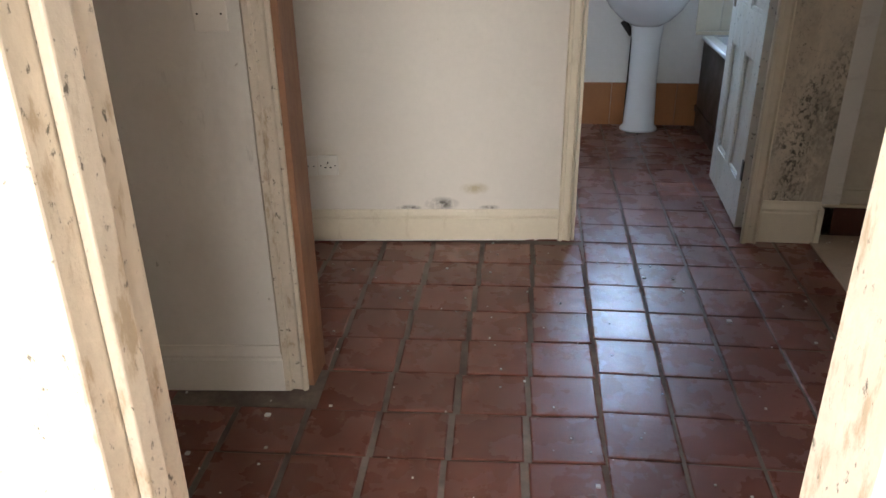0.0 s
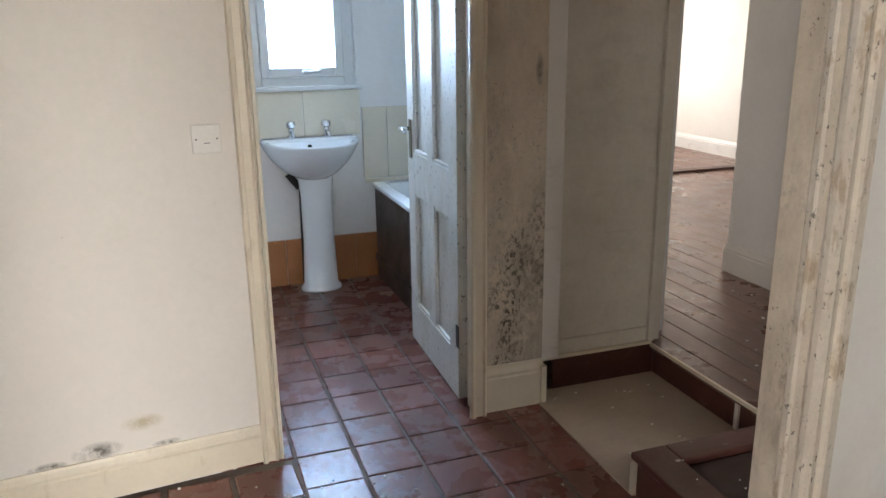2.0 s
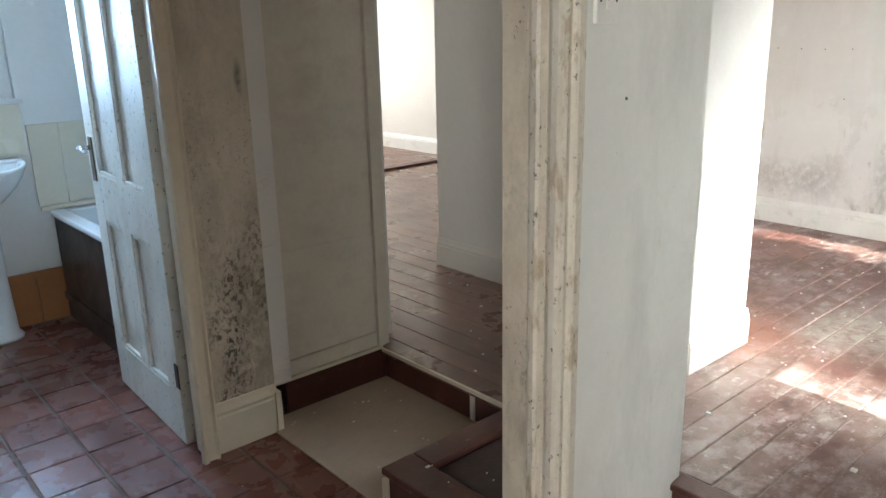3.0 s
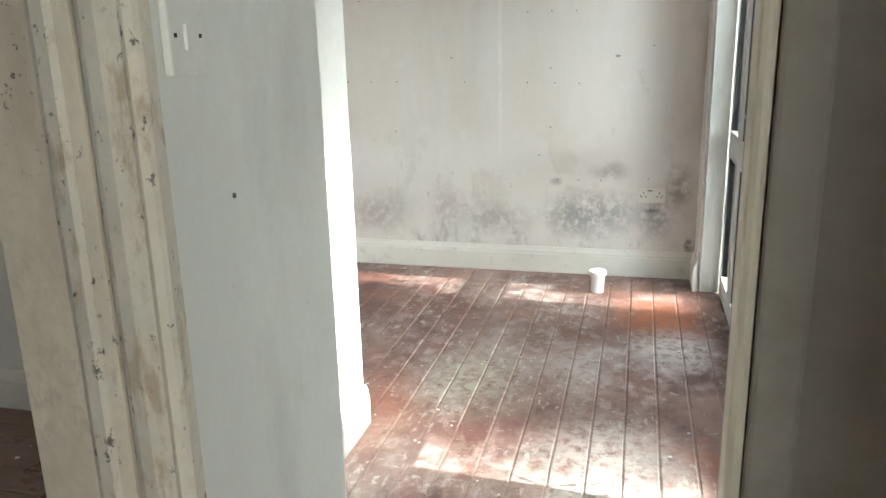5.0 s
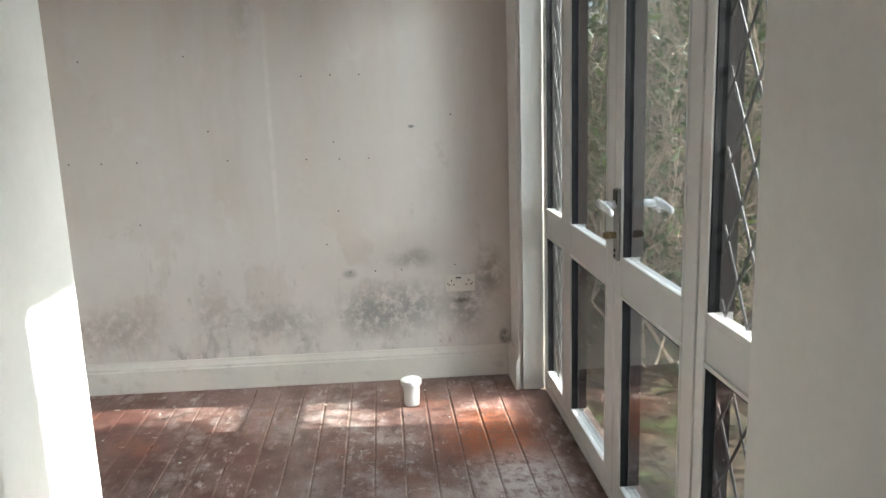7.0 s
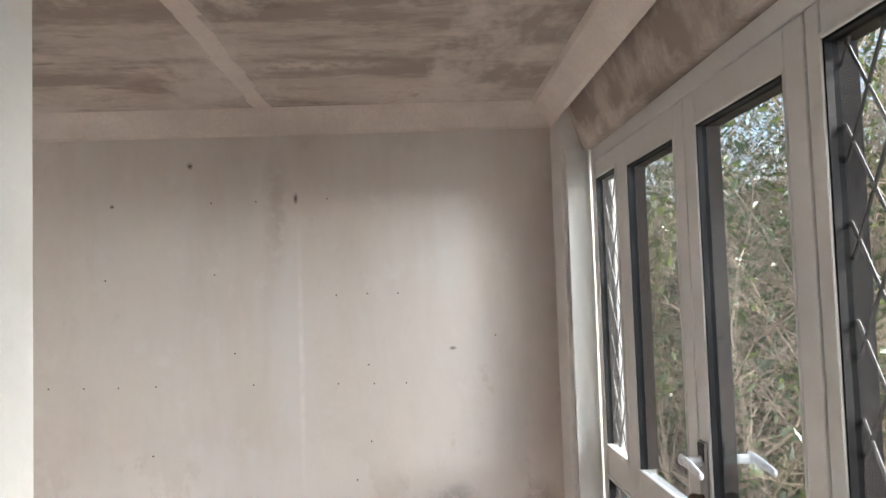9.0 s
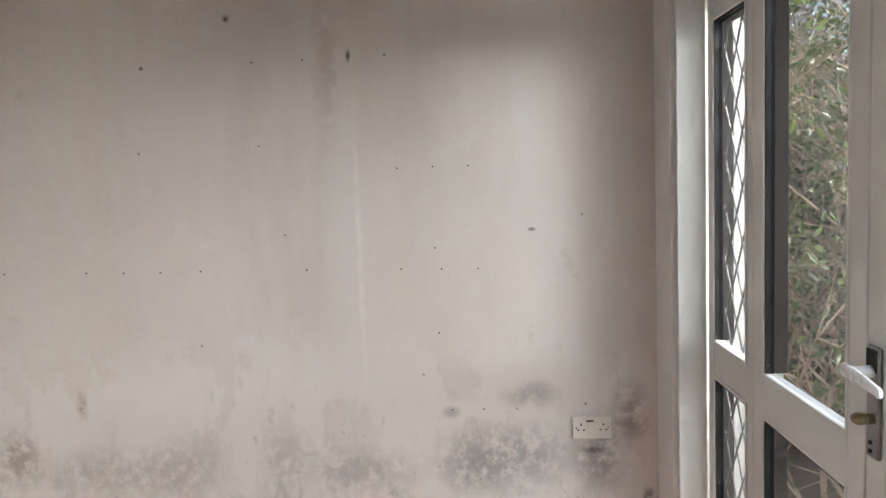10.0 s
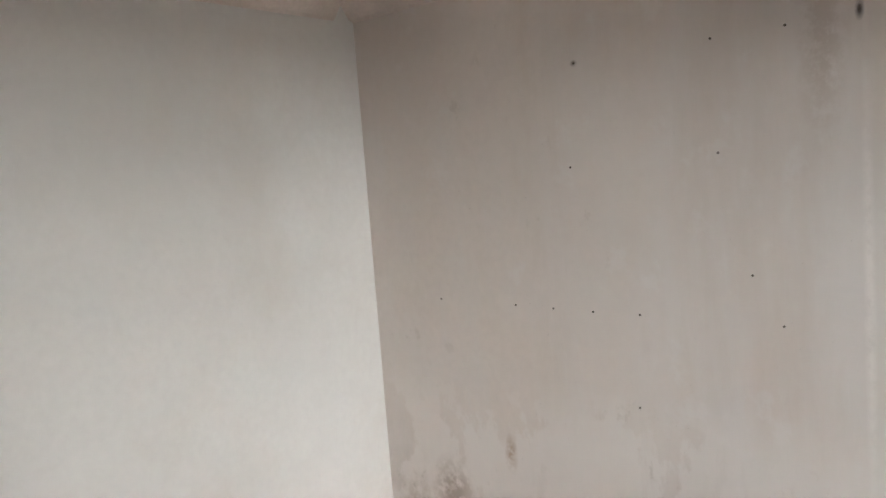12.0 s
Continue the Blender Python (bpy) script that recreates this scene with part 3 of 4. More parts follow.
landing = thing("landing_step", "dark red-brown painted wooden box step with a sunken top panel", "step")
part("front_panel", boxes((0.978, 0.992, -0.925, -0.388, 0.0, ZF - 0.022), bevel=0.003), M["brown_paint"], landing)
part("side_panel", boxes((0.994, 1.546, -0.392, -0.378, 0.008, ZF - 0.022), bevel=0.003), M["brown_paint"], landing)
part("frame_rail", boxes((0.968, 1.09, -0.925, -0.372, ZF - 0.021, ZF + 0.003), bevel=0.005), M["brown_paint"], landing)
part("frame_rail", boxes((1.092, 1.62, -0.47, -0.372, ZF - 0.021, ZF + 0.003), bevel=0.005), M["brown_paint"], landing)
part("top_panel", boxes((1.088, 1.62, -0.925, -0.468, ZF - 0.05, ZF - 0.025), bevel=0.002), M["step_panel"], landing, "dusty dark sunken panel")
part("edge_strip", boxes((0.957, 0.975, -0.405, -0.388, 0.007, ZF - 0.022), bevel=0.003), M["trim"], landing, "bare pale wood edge strip")
setting("threshold_riser", boxes((1.535, 1.558, -1.90, -1.018, -0.006, ZF - 0.02), bevel=0.003), M["brown_paint"], "dark brown riser below the inner doorway", "step")
setting("threshold_nosing", boxes((1.52, 1.60, -1.90, -1.012, ZF - 0.019, ZF + 0.003), bevel=0.006), M["brown_paint"], "worn dark brown threshold board", "step")

setting("riser_fillet", boxes((1.538, 1.549, -0.185, -0.165, 0.0, ZF - 0.03), bevel=0.002), M["cornice"], "grey filler strip between two riser boards", "trim")
setting("floor_edge_strip", boxes((1.522, 1.534, -0.36, 0.35, ZF - 0.012, ZF + 0.004), bevel=0.002), M["trim"], "worn pale edge of the floor nosing", "trim")

# ---- skirtings and casings ----
skirting("baseboard_hall", (-2.4, -0.004), (-0.108, 0.2175), 0.012, 0.132, 0.022, M["trim"], (0, -1), "tall cream moulded skirting stained along its top")
skirting("baseboard_pier", (0.737, 0.288), (0.984, 0.288), 0.0, 0.185, 0.02, M["trim"], (0, -1), "tall cream skirting on the mouldy pier")
skirting("baseboard_stub", (-2.4, -1.122), (-0.95, -0.987), 0.0, 0.15, 0.022, M["white_trim"], (0, -1), "dusty white moulded skirting")
skirting("baseboard_main_south", (4.647, -1.90), (4.41, -1.90), ZF, 0.165, 0.02, M["white_trim"], (0, 1), "grubby white skirting in the corner by the garden doors")
skirting("baseboard_main_north", (2.66, 0.95), (4.70, 0.95), ZF, 0.165, 0.02, M["white_trim"], (0, -1), "white moulded skirting")
skirting("baseboard_spine_south", (2.2, -0.655), (2.652, -0.655), ZF, 0.15, 0.018, M["white_trim"], (0, -1), "white skirting in sunlight")
skirting("baseboard_spine_west", (2.50, -0.5), (2.50, 1.09), ZF, 0.155, 0.02, M["white_trim"], (-1, 0), "white moulded skirting in the back room")
skirting("baseboard_main_east", (4.647, -1.90), (4.703, 0.95), ZF, 0.152, 0.022, M["white_trim"], (-1, 0), "grubby white moulded skirting with grey damp staining")


def casing(name, x0, x1, y, side, z0, z1, mat, label, depth=0.02):
    """An upright door casing with a rounded bead on its edges."""
    s = -1 if side == "-y" else 1
    w = x1 - x0
    prof = [(x0, y), (x1, y), (x1, y + s * depth * 0.6), (x1 - w * 0.12, y + s * depth * 0.9), (x1 - w * 0.25, y + s * depth * 0.55), (x0 + w * 0.35, y + s * depth * 0.5),
            (x0 + w * 0.3, y + s * depth * 1.0), (x0 + w * 0.1, y + s * depth * 1.15), (x0, y + s * depth * 0.8)]
    return setting(name, extruded(bmesh.new(), prof, "z", z0, z1), mat, label, "door casing")


# bathroom doorway
casing("casing_bathroom_west", -0.108, -0.052, 0.219, "-y", 0.0, 2.1, M["trim"], "cream painted door casing")
setting("door_lining_bathroom", boxes((-0.050, -0.036, 0.208, 0.345, 0.0, 2.04), (0.700, 0.733, 0.262, 0.36, 0.0, 2.04), (-0.036, 0.700, 0.235, 0.345, 2.02, 2.04), bevel=0.003), M["trim"], "cream painted door lining", "door casing")
casing("casing_bathroom_east", 0.672, 0.737, 0.262, "-y", 0.0, 2.1, M["trim"], "cream painted door casing with chipped edges")
setting("post_trim", boxes((0.962, 1.065, 0.300, 0.358, 0.168, TOP), bevel=0.004), M["white_trim"], "white painted post standing on the skirting end", "post")
setting("panel_edge_trim", boxes((1.515, 1.568, 0.352, 0.372, ZF + 0.014, TOP), bevel=0.003), M["hall_shade_plaster"], "cracked plaster edge of the opening", "trim")
setting("panel_base_trim", boxes((1.07, 1.513, 0.362, 0.374, ZF + 0.014, ZF + 0.075), bevel=0.003), M["hall_shade_plaster"], "low plastered fillet over the riser", "trim")
setting("panel_rail", boxes((1.07, 1.44, 0.369, 0.374, 0.625, 0.640), bevel=0.001), M["hall_shade_plaster"], "faint raised board joint", "trim")

# stripped lining and casing on the wall stub
setting("door_lining_stub", boxes((-0.903, -0.868, -0.975, -0.845, 0.0, 2.1), bevel=0.003), M["raw_wood"], "stripped reddish wooden door lining", "door casing")
casing("casing_stub", -0.955, -0.882, -0.986, "-y", 0.0, 2.12, M["peeling_trim"], "peeling cream door casing")

# first doorway
for nm, a, b, cx0, cx1 in (("west", -0.76, -0.625, -0.78, -0.70), ("east", 0.075, 0.17, 0.12, 0.2)):
    setting("door_lining_first_" + nm, boxes((a, b, -2.34, -2.20, 0.0, 2.06), bevel=0.004), M["peeling_trim"], "scuffed cream door lining with grey stains", "door casing")
setting("door_stop_first_west", boxes((-0.623, -0.610, -2.30, -2.26, 0.0, 2.05), bevel=0.003), M["peeling_trim"], "cream painted door stop", "door casing")
setting("door_lining_first_head", boxes((-0.76, 0.17, -2.34, -2.20, 2.062, 2.10), bevel=0.003), M["peeling_trim"], "cream door head", "door casing")

# nib casing with a moulded, flaking edge
setting("nib_casing", extruded(bmesh.new(), [(0.934, -1.006), (0.918, -1.006), (0.914, -1.016), (0.905, -1.022), (0.903, -1.038), (0.908, -1.044), (0.926, -1.047), (0.926, -1.062), (0.910, -1.066), (0.904, -1.076), (0.902, -1.092), (0.906, -1.102), (0.916, -1.106), (0.925, -1.103), (0.929, -1.091),
         (0.946, -1.0895), (0.950, -1.098), (0.956, -1.101), (0.978, -1.0985), (0.985, -1.092), (0.986, -1.0825), (0.936, -1.0878)], "z", 0.0, 2.12),
        M["peeling_trim"], "flaking cream door casing blackened along its moulding", "door casing")
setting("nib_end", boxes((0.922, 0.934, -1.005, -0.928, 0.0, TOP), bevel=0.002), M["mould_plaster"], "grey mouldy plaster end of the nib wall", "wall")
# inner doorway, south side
# lining and casing use the plaster with shade in its colour
setting("door_lining_inner", boxes((1.252, 1.325, -1.708, -1.697, 0.0, 2.12), bevel=0.003), M["shaded_plaster"], "speckled beige door lining, coloured dark for its shade", "door casing")
setting("casing_inner_edge", boxes((1.190, 1.250, -1.7085, -1.688, 0.0, 2.12), bevel=0.008), M["trim"], "worn pale rounded edge of the inner door lining", "door casing")
setting("casing_inner", boxes((1.180, 1.199, -1.765, -1.709, 0.0, 2.14), bevel=0.006), M["shaded_plaster"], "speckled door casing, coloured dark for its shade", "door casing")


# ---- panelled bathroom door, standing open into the bathroom ----
def panelled_door(width, height, thick):
    """A four-panel door in its own frame: hinge edge at x = 0, y across the thickness."""
    d = thing("door_1", "open four-panel door in flaking cream paint with mould specks", "door")
    stile, rails = 0.105, [(0.0, 0.19), (0.72, 0.90), (height - 0.11, height)]
    for x0, x1 in ((0, stile), (width - stile, width)):
        part("stile", boxes((x0, x1, -thick / 2, thick / 2, 0, height), bevel=0.002), M["door_paint"], d)
    part("muntin", boxes((width / 2 - 0.045, width / 2 + 0.045, -thick / 2 + 0.0005, thick / 2 - 0.0005, 0.19, height - 0.11), bevel=0.002), M["door_paint"], d)
    for z0, z1 in rails:
        part("rail", boxes((stile, width - stile, -thick / 2 + 0.0003, thick / 2 - 0.0003, z0, z1), bevel=0.002), M["door_paint"], d)
    for x0, x1 in ((stile, width / 2 - 0.045), (width / 2 + 0.045, width - stile)):
        for z0, z1 in ((0.19, 0.72), (0.90, height - 0.11)):
            part("panel", boxes((x0 - 0.004, x1 + 0.004, -0.005, 0.005, z0 - 0.004, z1 + 0.004)), M["door_paint"], d)
            for s in (-1, 1):
                bm = bmesh.new()
                y0, y1 = sorted((s * 0.006, s * (thick / 2 - 0.003)))
                for spec in ((x0, x1, z0, z0 + 0.016), (x0, x1, z1 - 0.016, z1), (x0, x0 + 0.016, z0 + 0.016, z1 - 0.016), (x1 - 0.016, x1, z0 + 0.016, z1 - 0.016)):
                    box(bm, spec[0], spec[1], y0, y1, spec[2], spec[3], bevel=0.004)
                part("panel_moulding", bm, M["door_paint"], d)
    for z in (0.22, 1.7):
        part("hinge", boxes((-0.012, 0.02, thick / 2, thick / 2 + 0.004, z, z + 0.09), bevel=0.001), M["iron"], d, "dark iron butt hinge")
    for s in (-1, 1):
        y = s * thick / 2
        plate = part("handle_plate", boxes((width - 0.075, width - 0.035, min(y, y + s * 0.005), max(y, y + s * 0.005), 0.87, 1.04), bevel=0.002), M["brass"], d, "tarnished handle plate")
        bm = tube(bmesh.new(), (width - 0.055, y, 1.0), (width - 0.055, y + s * 0.045, 1.0), 0.009)
        tube(bm, (width - 0.05, y + s * 0.045, 1.0), (width - 0.15, y + s * 0.048, 0.995), 0.009, 0.007)
        part("handle", bm, M["chrome"], plate, "small chrome lever handle", smooth=True)
    return d


door = panelled_door(0.70, 1.98, 0.042)
door.matrix_world = pose(0.698, 0.395, 0.012, 0, 0, 88)

# ---- bathroom fittings ----
basin = thing("pedestal_basin", "white ceramic pedestal washbasin with two chrome taps", "washbasin")
bx, by, bz = 0.425, 2.15, 0.85
bm = bmesh.new()
n = 36
def half_round(rx, ry, z, y_back=0.0):
    """A D-shaped ring: straight along the wall, round to the front."""
    ring = []
    for i in range(n):
        a = math.pi * 2 * i / n
        x, y = math.cos(a), math.sin(a)
        yy = -abs(y) ** 0.9 * ry if y < 0 else 0.0
        ring.append((bx + rx * (abs(x) ** 0.8) * (1 if x > 0 else -1), by - y_back - 0.0 + yy, z))
    return ring
prof = [(0.09, 0.13, bz - 0.20, 0.09), (0.15, 0.22, bz - 0.17, 0.05), (0.215, 0.32, bz - 0.11, 0.015), (0.25, 0.385, bz - 0.055, 0.0), (0.268, 0.415, bz - 0.012, 0.0), (0.27, 0.42, bz, 0.0), (0.262, 0.412, bz + 0.006, 0.004),
        (0.24, 0.385, bz + 0.002, 0.02), (0.225, 0.27, bz - 0.004, 0.11), (0.20, 0.235, bz - 0.06, 0.12), (0.13, 0.16, bz - 0.115, 0.15), (0.03, 0.04, bz - 0.125, 0.2)]
rings = [[bm.verts.new(c) for c in half_round(*p)] for p in prof]
for a, b in zip(rings, rings[1:]):
    for i in range(n):
        bm.faces.new((a[i], a[(i + 1) % n], b[(i + 1) % n], b[i]))
bm.faces.new(rings[0][::-1])
bm.faces.new(rings[-1])
bmesh.ops.remove_doubles(bm, verts=bm.verts[:], dist=0.0004)
part("bowl", bm, M["ceramic"], basin, smooth=True)
part("splash_ledge", boxes((bx - 0.262, bx + 0.262, by - 0.105, by - 0.003, bz - 0.03, bz + 0.012), bevel=0.012), M["ceramic"], basin, smooth=True)
bm = lathe(bmesh.new(), [(0.118, 0.0), (0.118, 0.015), (0.098, 0.04), (0.088, 0.3), (0.088, 0.55), (0.10, 0.665), (0.11, 0.70)], (bx + 0.008, by - 0.13, 0.0), squash=0.75)
part("pedestal", bm, M["ceramic"], basin, smooth=True)
part("overflow", tube(bmesh.new(), (bx - 0.01, by - 0.118, bz - 0.03), (bx - 0.01, by - 0.128, bz - 0.032), 0.012), M["iron"], basin, "dark overflow hole")
for s in (-1, 1):
    tx = bx + s * 0.098
    tap = part("tap", lathe(bmesh.new(), [(0.024, 0), (0.024, 0.01), (0.015, 0.016), (0.015, 0.05), (0.012, 0.055)], (tx, by - 0.055, bz + 0.012)), M["chrome"], basin, "chrome pillar tap", smooth=True)
    part("tap_head", lathe(bmesh.new(), [(0.012, 0.0), (0.024, 0.006), (0.028, 0.02), (0.024, 0.036), (0.012, 0.04)], (tx, by - 0.055, bz + 0.067), n=12), M["chrome"], tap)
    part("spout", tube(tube(bmesh.new(), (tx, by - 0.06, bz + 0.045), (tx, by - 0.14, bz + 0.04), 0.011, 0.009), (tx, by - 0.136, bz + 0.042), (tx, by - 0.138, bz + 0.018), 0.009), M["chrome"], tap, smooth=True)
part("waste_pipe", tube(tube(bmesh.new(), (bx - 0.13, by - 0.03, 0.66), (bx - 0.07, by - 0.05, 0.58), 0.02), (bx - 0.07, by - 0.05, 0.58), (bx - 0.075, by - 0.03, 0.02), 0.007), M["iron"], basin, "dark pipe behind the pedestal")

# skirting tiles of the bathroom
for i in range(5):
    x0 = -0.15 + i * 0.205
    ob = tagged(part("skirting_tile", boxes((x0, x0 + 0.202, 2.128, 2.148, 0.0, 0.272), bevel=0.002), M["orange_tile"]), "orange-brown glazed skirting tile at the wall foot", "tile", "skirting tiles")
for i, (x0, x1) in enumerate(((0.08, 0.405), (0.408, 0.73))):
    tagged(part("splashback_tile", boxes((x0, x1, 2.138, 2.149, 0.862, 1.115), bevel=0.002), M["wall_tile"]), "large cream splashback tile above the washbasin", "tile", "splashback tiles")
for i, (x0, x1) in enumerate(((0.742, 0.885), (0.888, 1.2), (1.203, 1.55))):
    tagged(part("splashback_tile", boxes((x0, x1, 2.138, 2.149, 0.60, 1.01), bevel=0.002), M["wall_tile"]), "large cream wall tile above the bath", "tile", "bath tiles")

bath = thing("bathtub", "white bath boxed in with a dark brown panel", "bathtub")
part("bath_panel", boxes((0.80, 0.818, 0.75, 2.135, 0.0, 0.54), bevel=0.002), M["bath_panel"], bath, "dark brown bath panel")
part("panel_rail", boxes((0.79, 0.80, 0.75, 2.135, 0.10, 0.14), bevel=0.002), M["bath_panel"], bath)
bm = boxes((0.785, 0.86, 0.72, 2.135, 0.545, 0.575), (1.47, 1.55, 0.72, 2.135, 0.545, 0.575), (0.86, 1.47, 0.72, 0.80, 0.545, 0.575), (0.86, 1.47, 2.06, 2.135, 0.545, 0.575), bevel=0.01)
part("rim", bm, M["ceramic"], bath)
bm = bmesh.new()
rr = [(0.86, 1.47, 0.80, 2.06, 0.56), (0.90, 1.43, 0.86, 2.0, 0.25), (0.95, 1.38, 0.95, 1.92, 0.18)]
lv = [[bm.verts.new(c) for c in ((x0, y0, z), (x1, y0, z), (x1, y1, z), (x0, y1, z))] for x0, x1, y0, y1, z in rr]
for a, b in zip(lv, lv[1:]):
    for i in range(4):
        bm.faces.new((a[i], a[(i + 1) % 4], b[(i + 1) % 4], b[i]))
bm.faces.new(lv[-1])
part("tub", bm, M["ceramic"], bath)
part("wall_lip", boxes((0.745, 1.55, 2.126, 2.137, 0.577, 0.598), bevel=0.003), M["trim"], bath, "cream sealant strip along the wall")


def glazed(name, label, x0, x1, z0, z1, y, depth):
    w = tagged(new(name), label, "window", kind="structure")
    f = 0.06
    part("window_frame", boxes((x0, x0 + f, y, y + depth, z0, z1), (x1 - f, x1, y, y + depth, z0, z1), (x0 + f, x1 - f, y, y + depth, z0, z0 + f), (x0 + f, x1 - f, y, y + depth, z1 - f, z1), bevel=0.006), M["upvc"], w)
    part("sash", boxes((x0 + f, x0 + f + 0.05, y - 0.015, y + depth - 0.01, z0 + f, z1 - f), (x1 - f - 0.05, x1 - f, y - 0.015, y + depth - 0.01, z0 + f, z1 - f), (x0 + f + 0.05, x1 - f - 0.05, y - 0.015, y + depth - 0.01, z0 + f, z0 + f + 0.05), (x0 + f + 0.05, x1 - f - 0.05, y - 0.015, y + depth - 0.01, z1 - f - 0.05, z1 - f), bevel=0.006), M["upvc"], w)
    g = part("pane", boxes((x0 + f + 0.045, x1 - f - 0.045, y + 0.03, y + 0.034, z0 + f + 0.045, z1 - f - 0.045)), M["glass"], w)
    g.visible_shadow = False
    return w


w = glazed("window_1", "white plastic bathroom window with bright daylight outside", 0.137, 0.72, 1.128, 2.1, 2.19, 0.07)
part("window_sill", boxes((0.11, 0.745, 2.11, 2.20, 1.118, 1.14), bevel=0.004), M["upvc"], w)
part("window_handle", tube(tube(bmesh.new(), (0.43, 2.165, 1.215), (0.43, 2.145, 1.215), 0.012), (0.43, 2.147, 1.215), (0.52, 2.142, 1.222), 0.009), M["upvc"], w)

# ---- garden doors ----
YD, DT = -2.075, 0.06
FZ0, FZ1 = ZF + 0.004, 2.17
garden = tagged(new("door_2"), "white plastic double garden doors with leaded side lights, closed", "door", kind="structure")
fr = 0.055
part("door_frame", boxes((2.222, 2.298, YD - 0.01, YD + DT, FZ0, FZ1), (4.398 - fr, 4.398, YD - 0.01, YD + DT, FZ0, FZ1), (2.298, 4.398 - fr, YD - 0.01, YD + DT, FZ1 - fr, FZ1), (2.298, 4.398 - fr, YD - 0.01, YD + DT, FZ0, FZ0 + 0.035),
     (2.665, 2.715, YD - 0.01, YD + DT - 0.002, FZ0 + 0.035, FZ1 - fr), (3.985, 4.035, YD - 0.01, YD + DT - 0.002, FZ0 + 0.035, FZ1 - fr), bevel=0.005), M["upvc"], garden)


def glazing(x0, x1, z0, z1, parent, leaded):
    """One pane with its white bead, black gasket and, where leaded, a lattice of lead strips."""
    y = YD + 0.046
    bead = 0.011
    front = YD + DT + 0.003
    part("bead", boxes((x0, x0 + bead, y, front, z0, z1), (x1 - bead, x1, y, front, z0, z1), (x0 + bead, x1 - bead, y, front, z0, z0 + 0.02), (x0 + bead, x1 - bead, y, front, z1 - bead, z1), bevel=0.003), M["upvc"], parent)
    g0 = bead + 0.006
    part("gasket", boxes((x0 + bead, x0 + g0, YD - 0.004, front - 0.005, z0 + 0.02, z1 - bead), (x1 - g0, x1 - bead, YD - 0.004, front - 0.005, z0 + 0.02, z1 - bead), (x0 + g0, x1 - g0, YD - 0.004, front - 0.005, z1 - g0, z1 - bead)), M["gasket"], parent, "black rubber seal")
    pane = part("pane", boxes((x0 + bead + 0.002, x1 - bead - 0.002, y - 0.003, y, z0 + 0.014, z1 - bead - 0.002)), M["glass"], parent)
    pane.visible_shadow = False
    if leaded:
        bm = bmesh.new()
        a0, a1, c0, c1 = x0 + g0, x1 - g0, z0 + g0, z1 - g0
        dx, dz = 0.105, 0.17
        for s in (-1, 1):
            for k in range(-30, 40):
                # line z = c0 + k*dz + s*(x-a0)*dz/dx, clipped to the pane
                t0, t1 = a0, a1
                za, zb = c0 + k * dz + s * (t0 - a0) * dz / dx, c0 + k * dz + s * (t1 - a0) * dz / dx
                lo, hi = 0.0, 1.0
                d = zb - za
                for lim, sign in ((c0, 1), (c1, -1)):
                    u = (lim - za) / d
                    if sign * d > 0:
                        lo = max(lo, u)
                    else:
                        hi = min(hi, u)
                if hi - lo > 0.01:
                    p = (t0 + (t1 - t0) * lo, YD + 0.027, za + d * lo)
                    q = (t0 + (t1 - t0) * hi, YD + 0.027, za + d * hi)
                    tube(bm, p, q, 0.0035, n=5, caps=False)
        part("lead_lattice", bm, M["lead"], parent, "diamond lattice of lead strips")


def leaf_door(x0, x1, name):
    st = 0.075
    d = part(name, boxes((x0, x0 + st, YD, YD + DT, FZ0 + 0.037, FZ1 - fr - 0.003), (x1 - st, x1, YD, YD + DT, FZ0 + 0.037, FZ1 - fr - 0.003), (x0 + st, x1 - st, YD, YD + DT, FZ0 + 0.037, 0.235), (x0 + st, x1 - st, YD, YD + DT, 0.885, 0.99), (x0 + st, x1 - st, YD, YD + DT, 2.03, FZ1 - fr - 0.003), bevel=0.004), M["upvc"], garden)
    glazing(x0 + st - 0.004, x1 - st + 0.004, 0.232, 0.888, d, False)
    glazing(x0 + st - 0.004, x1 - st + 0.004, 0.987, 2.034, d, False)
    return d


leaf1 = leaf_door(3.352, 3.982, "door_leaf")
leaf2 = leaf_door(2.718, 3.348, "door_leaf")
for x0, x1 in ((2.30, 2.665), (4.035, 4.343)):
    sl = part("side_light", boxes((x0, x1, YD, YD + DT - 0.004, FZ0 + 0.035, 0.235), (x0, x1, YD, YD + DT - 0.004, 0.885, 0.99), (x0, x1, YD, YD + DT - 0.004, 2.05, FZ1 - fr), bevel=0.004), M["upvc"], garden)
    glazing(x0 - 0.002, x1 + 0.002, 0.232, 0.888, sl, True)
    glazing(x0 - 0.002, x1 + 0.002, 0.987, 2.054, sl, True)
plate = part("handle_plate", boxes((3.284, 3.330, YD + DT, YD + DT + 0.011, 0.99, 1.215), bevel=0.005), M["steel"], leaf2, "dull grey metal handle plate")
part("plate_rim", boxes((3.288, 3.326, YD + DT + 0.011, YD + DT + 0.013, 1.165, 1.21), bevel=0.002), M["iron"], plate)


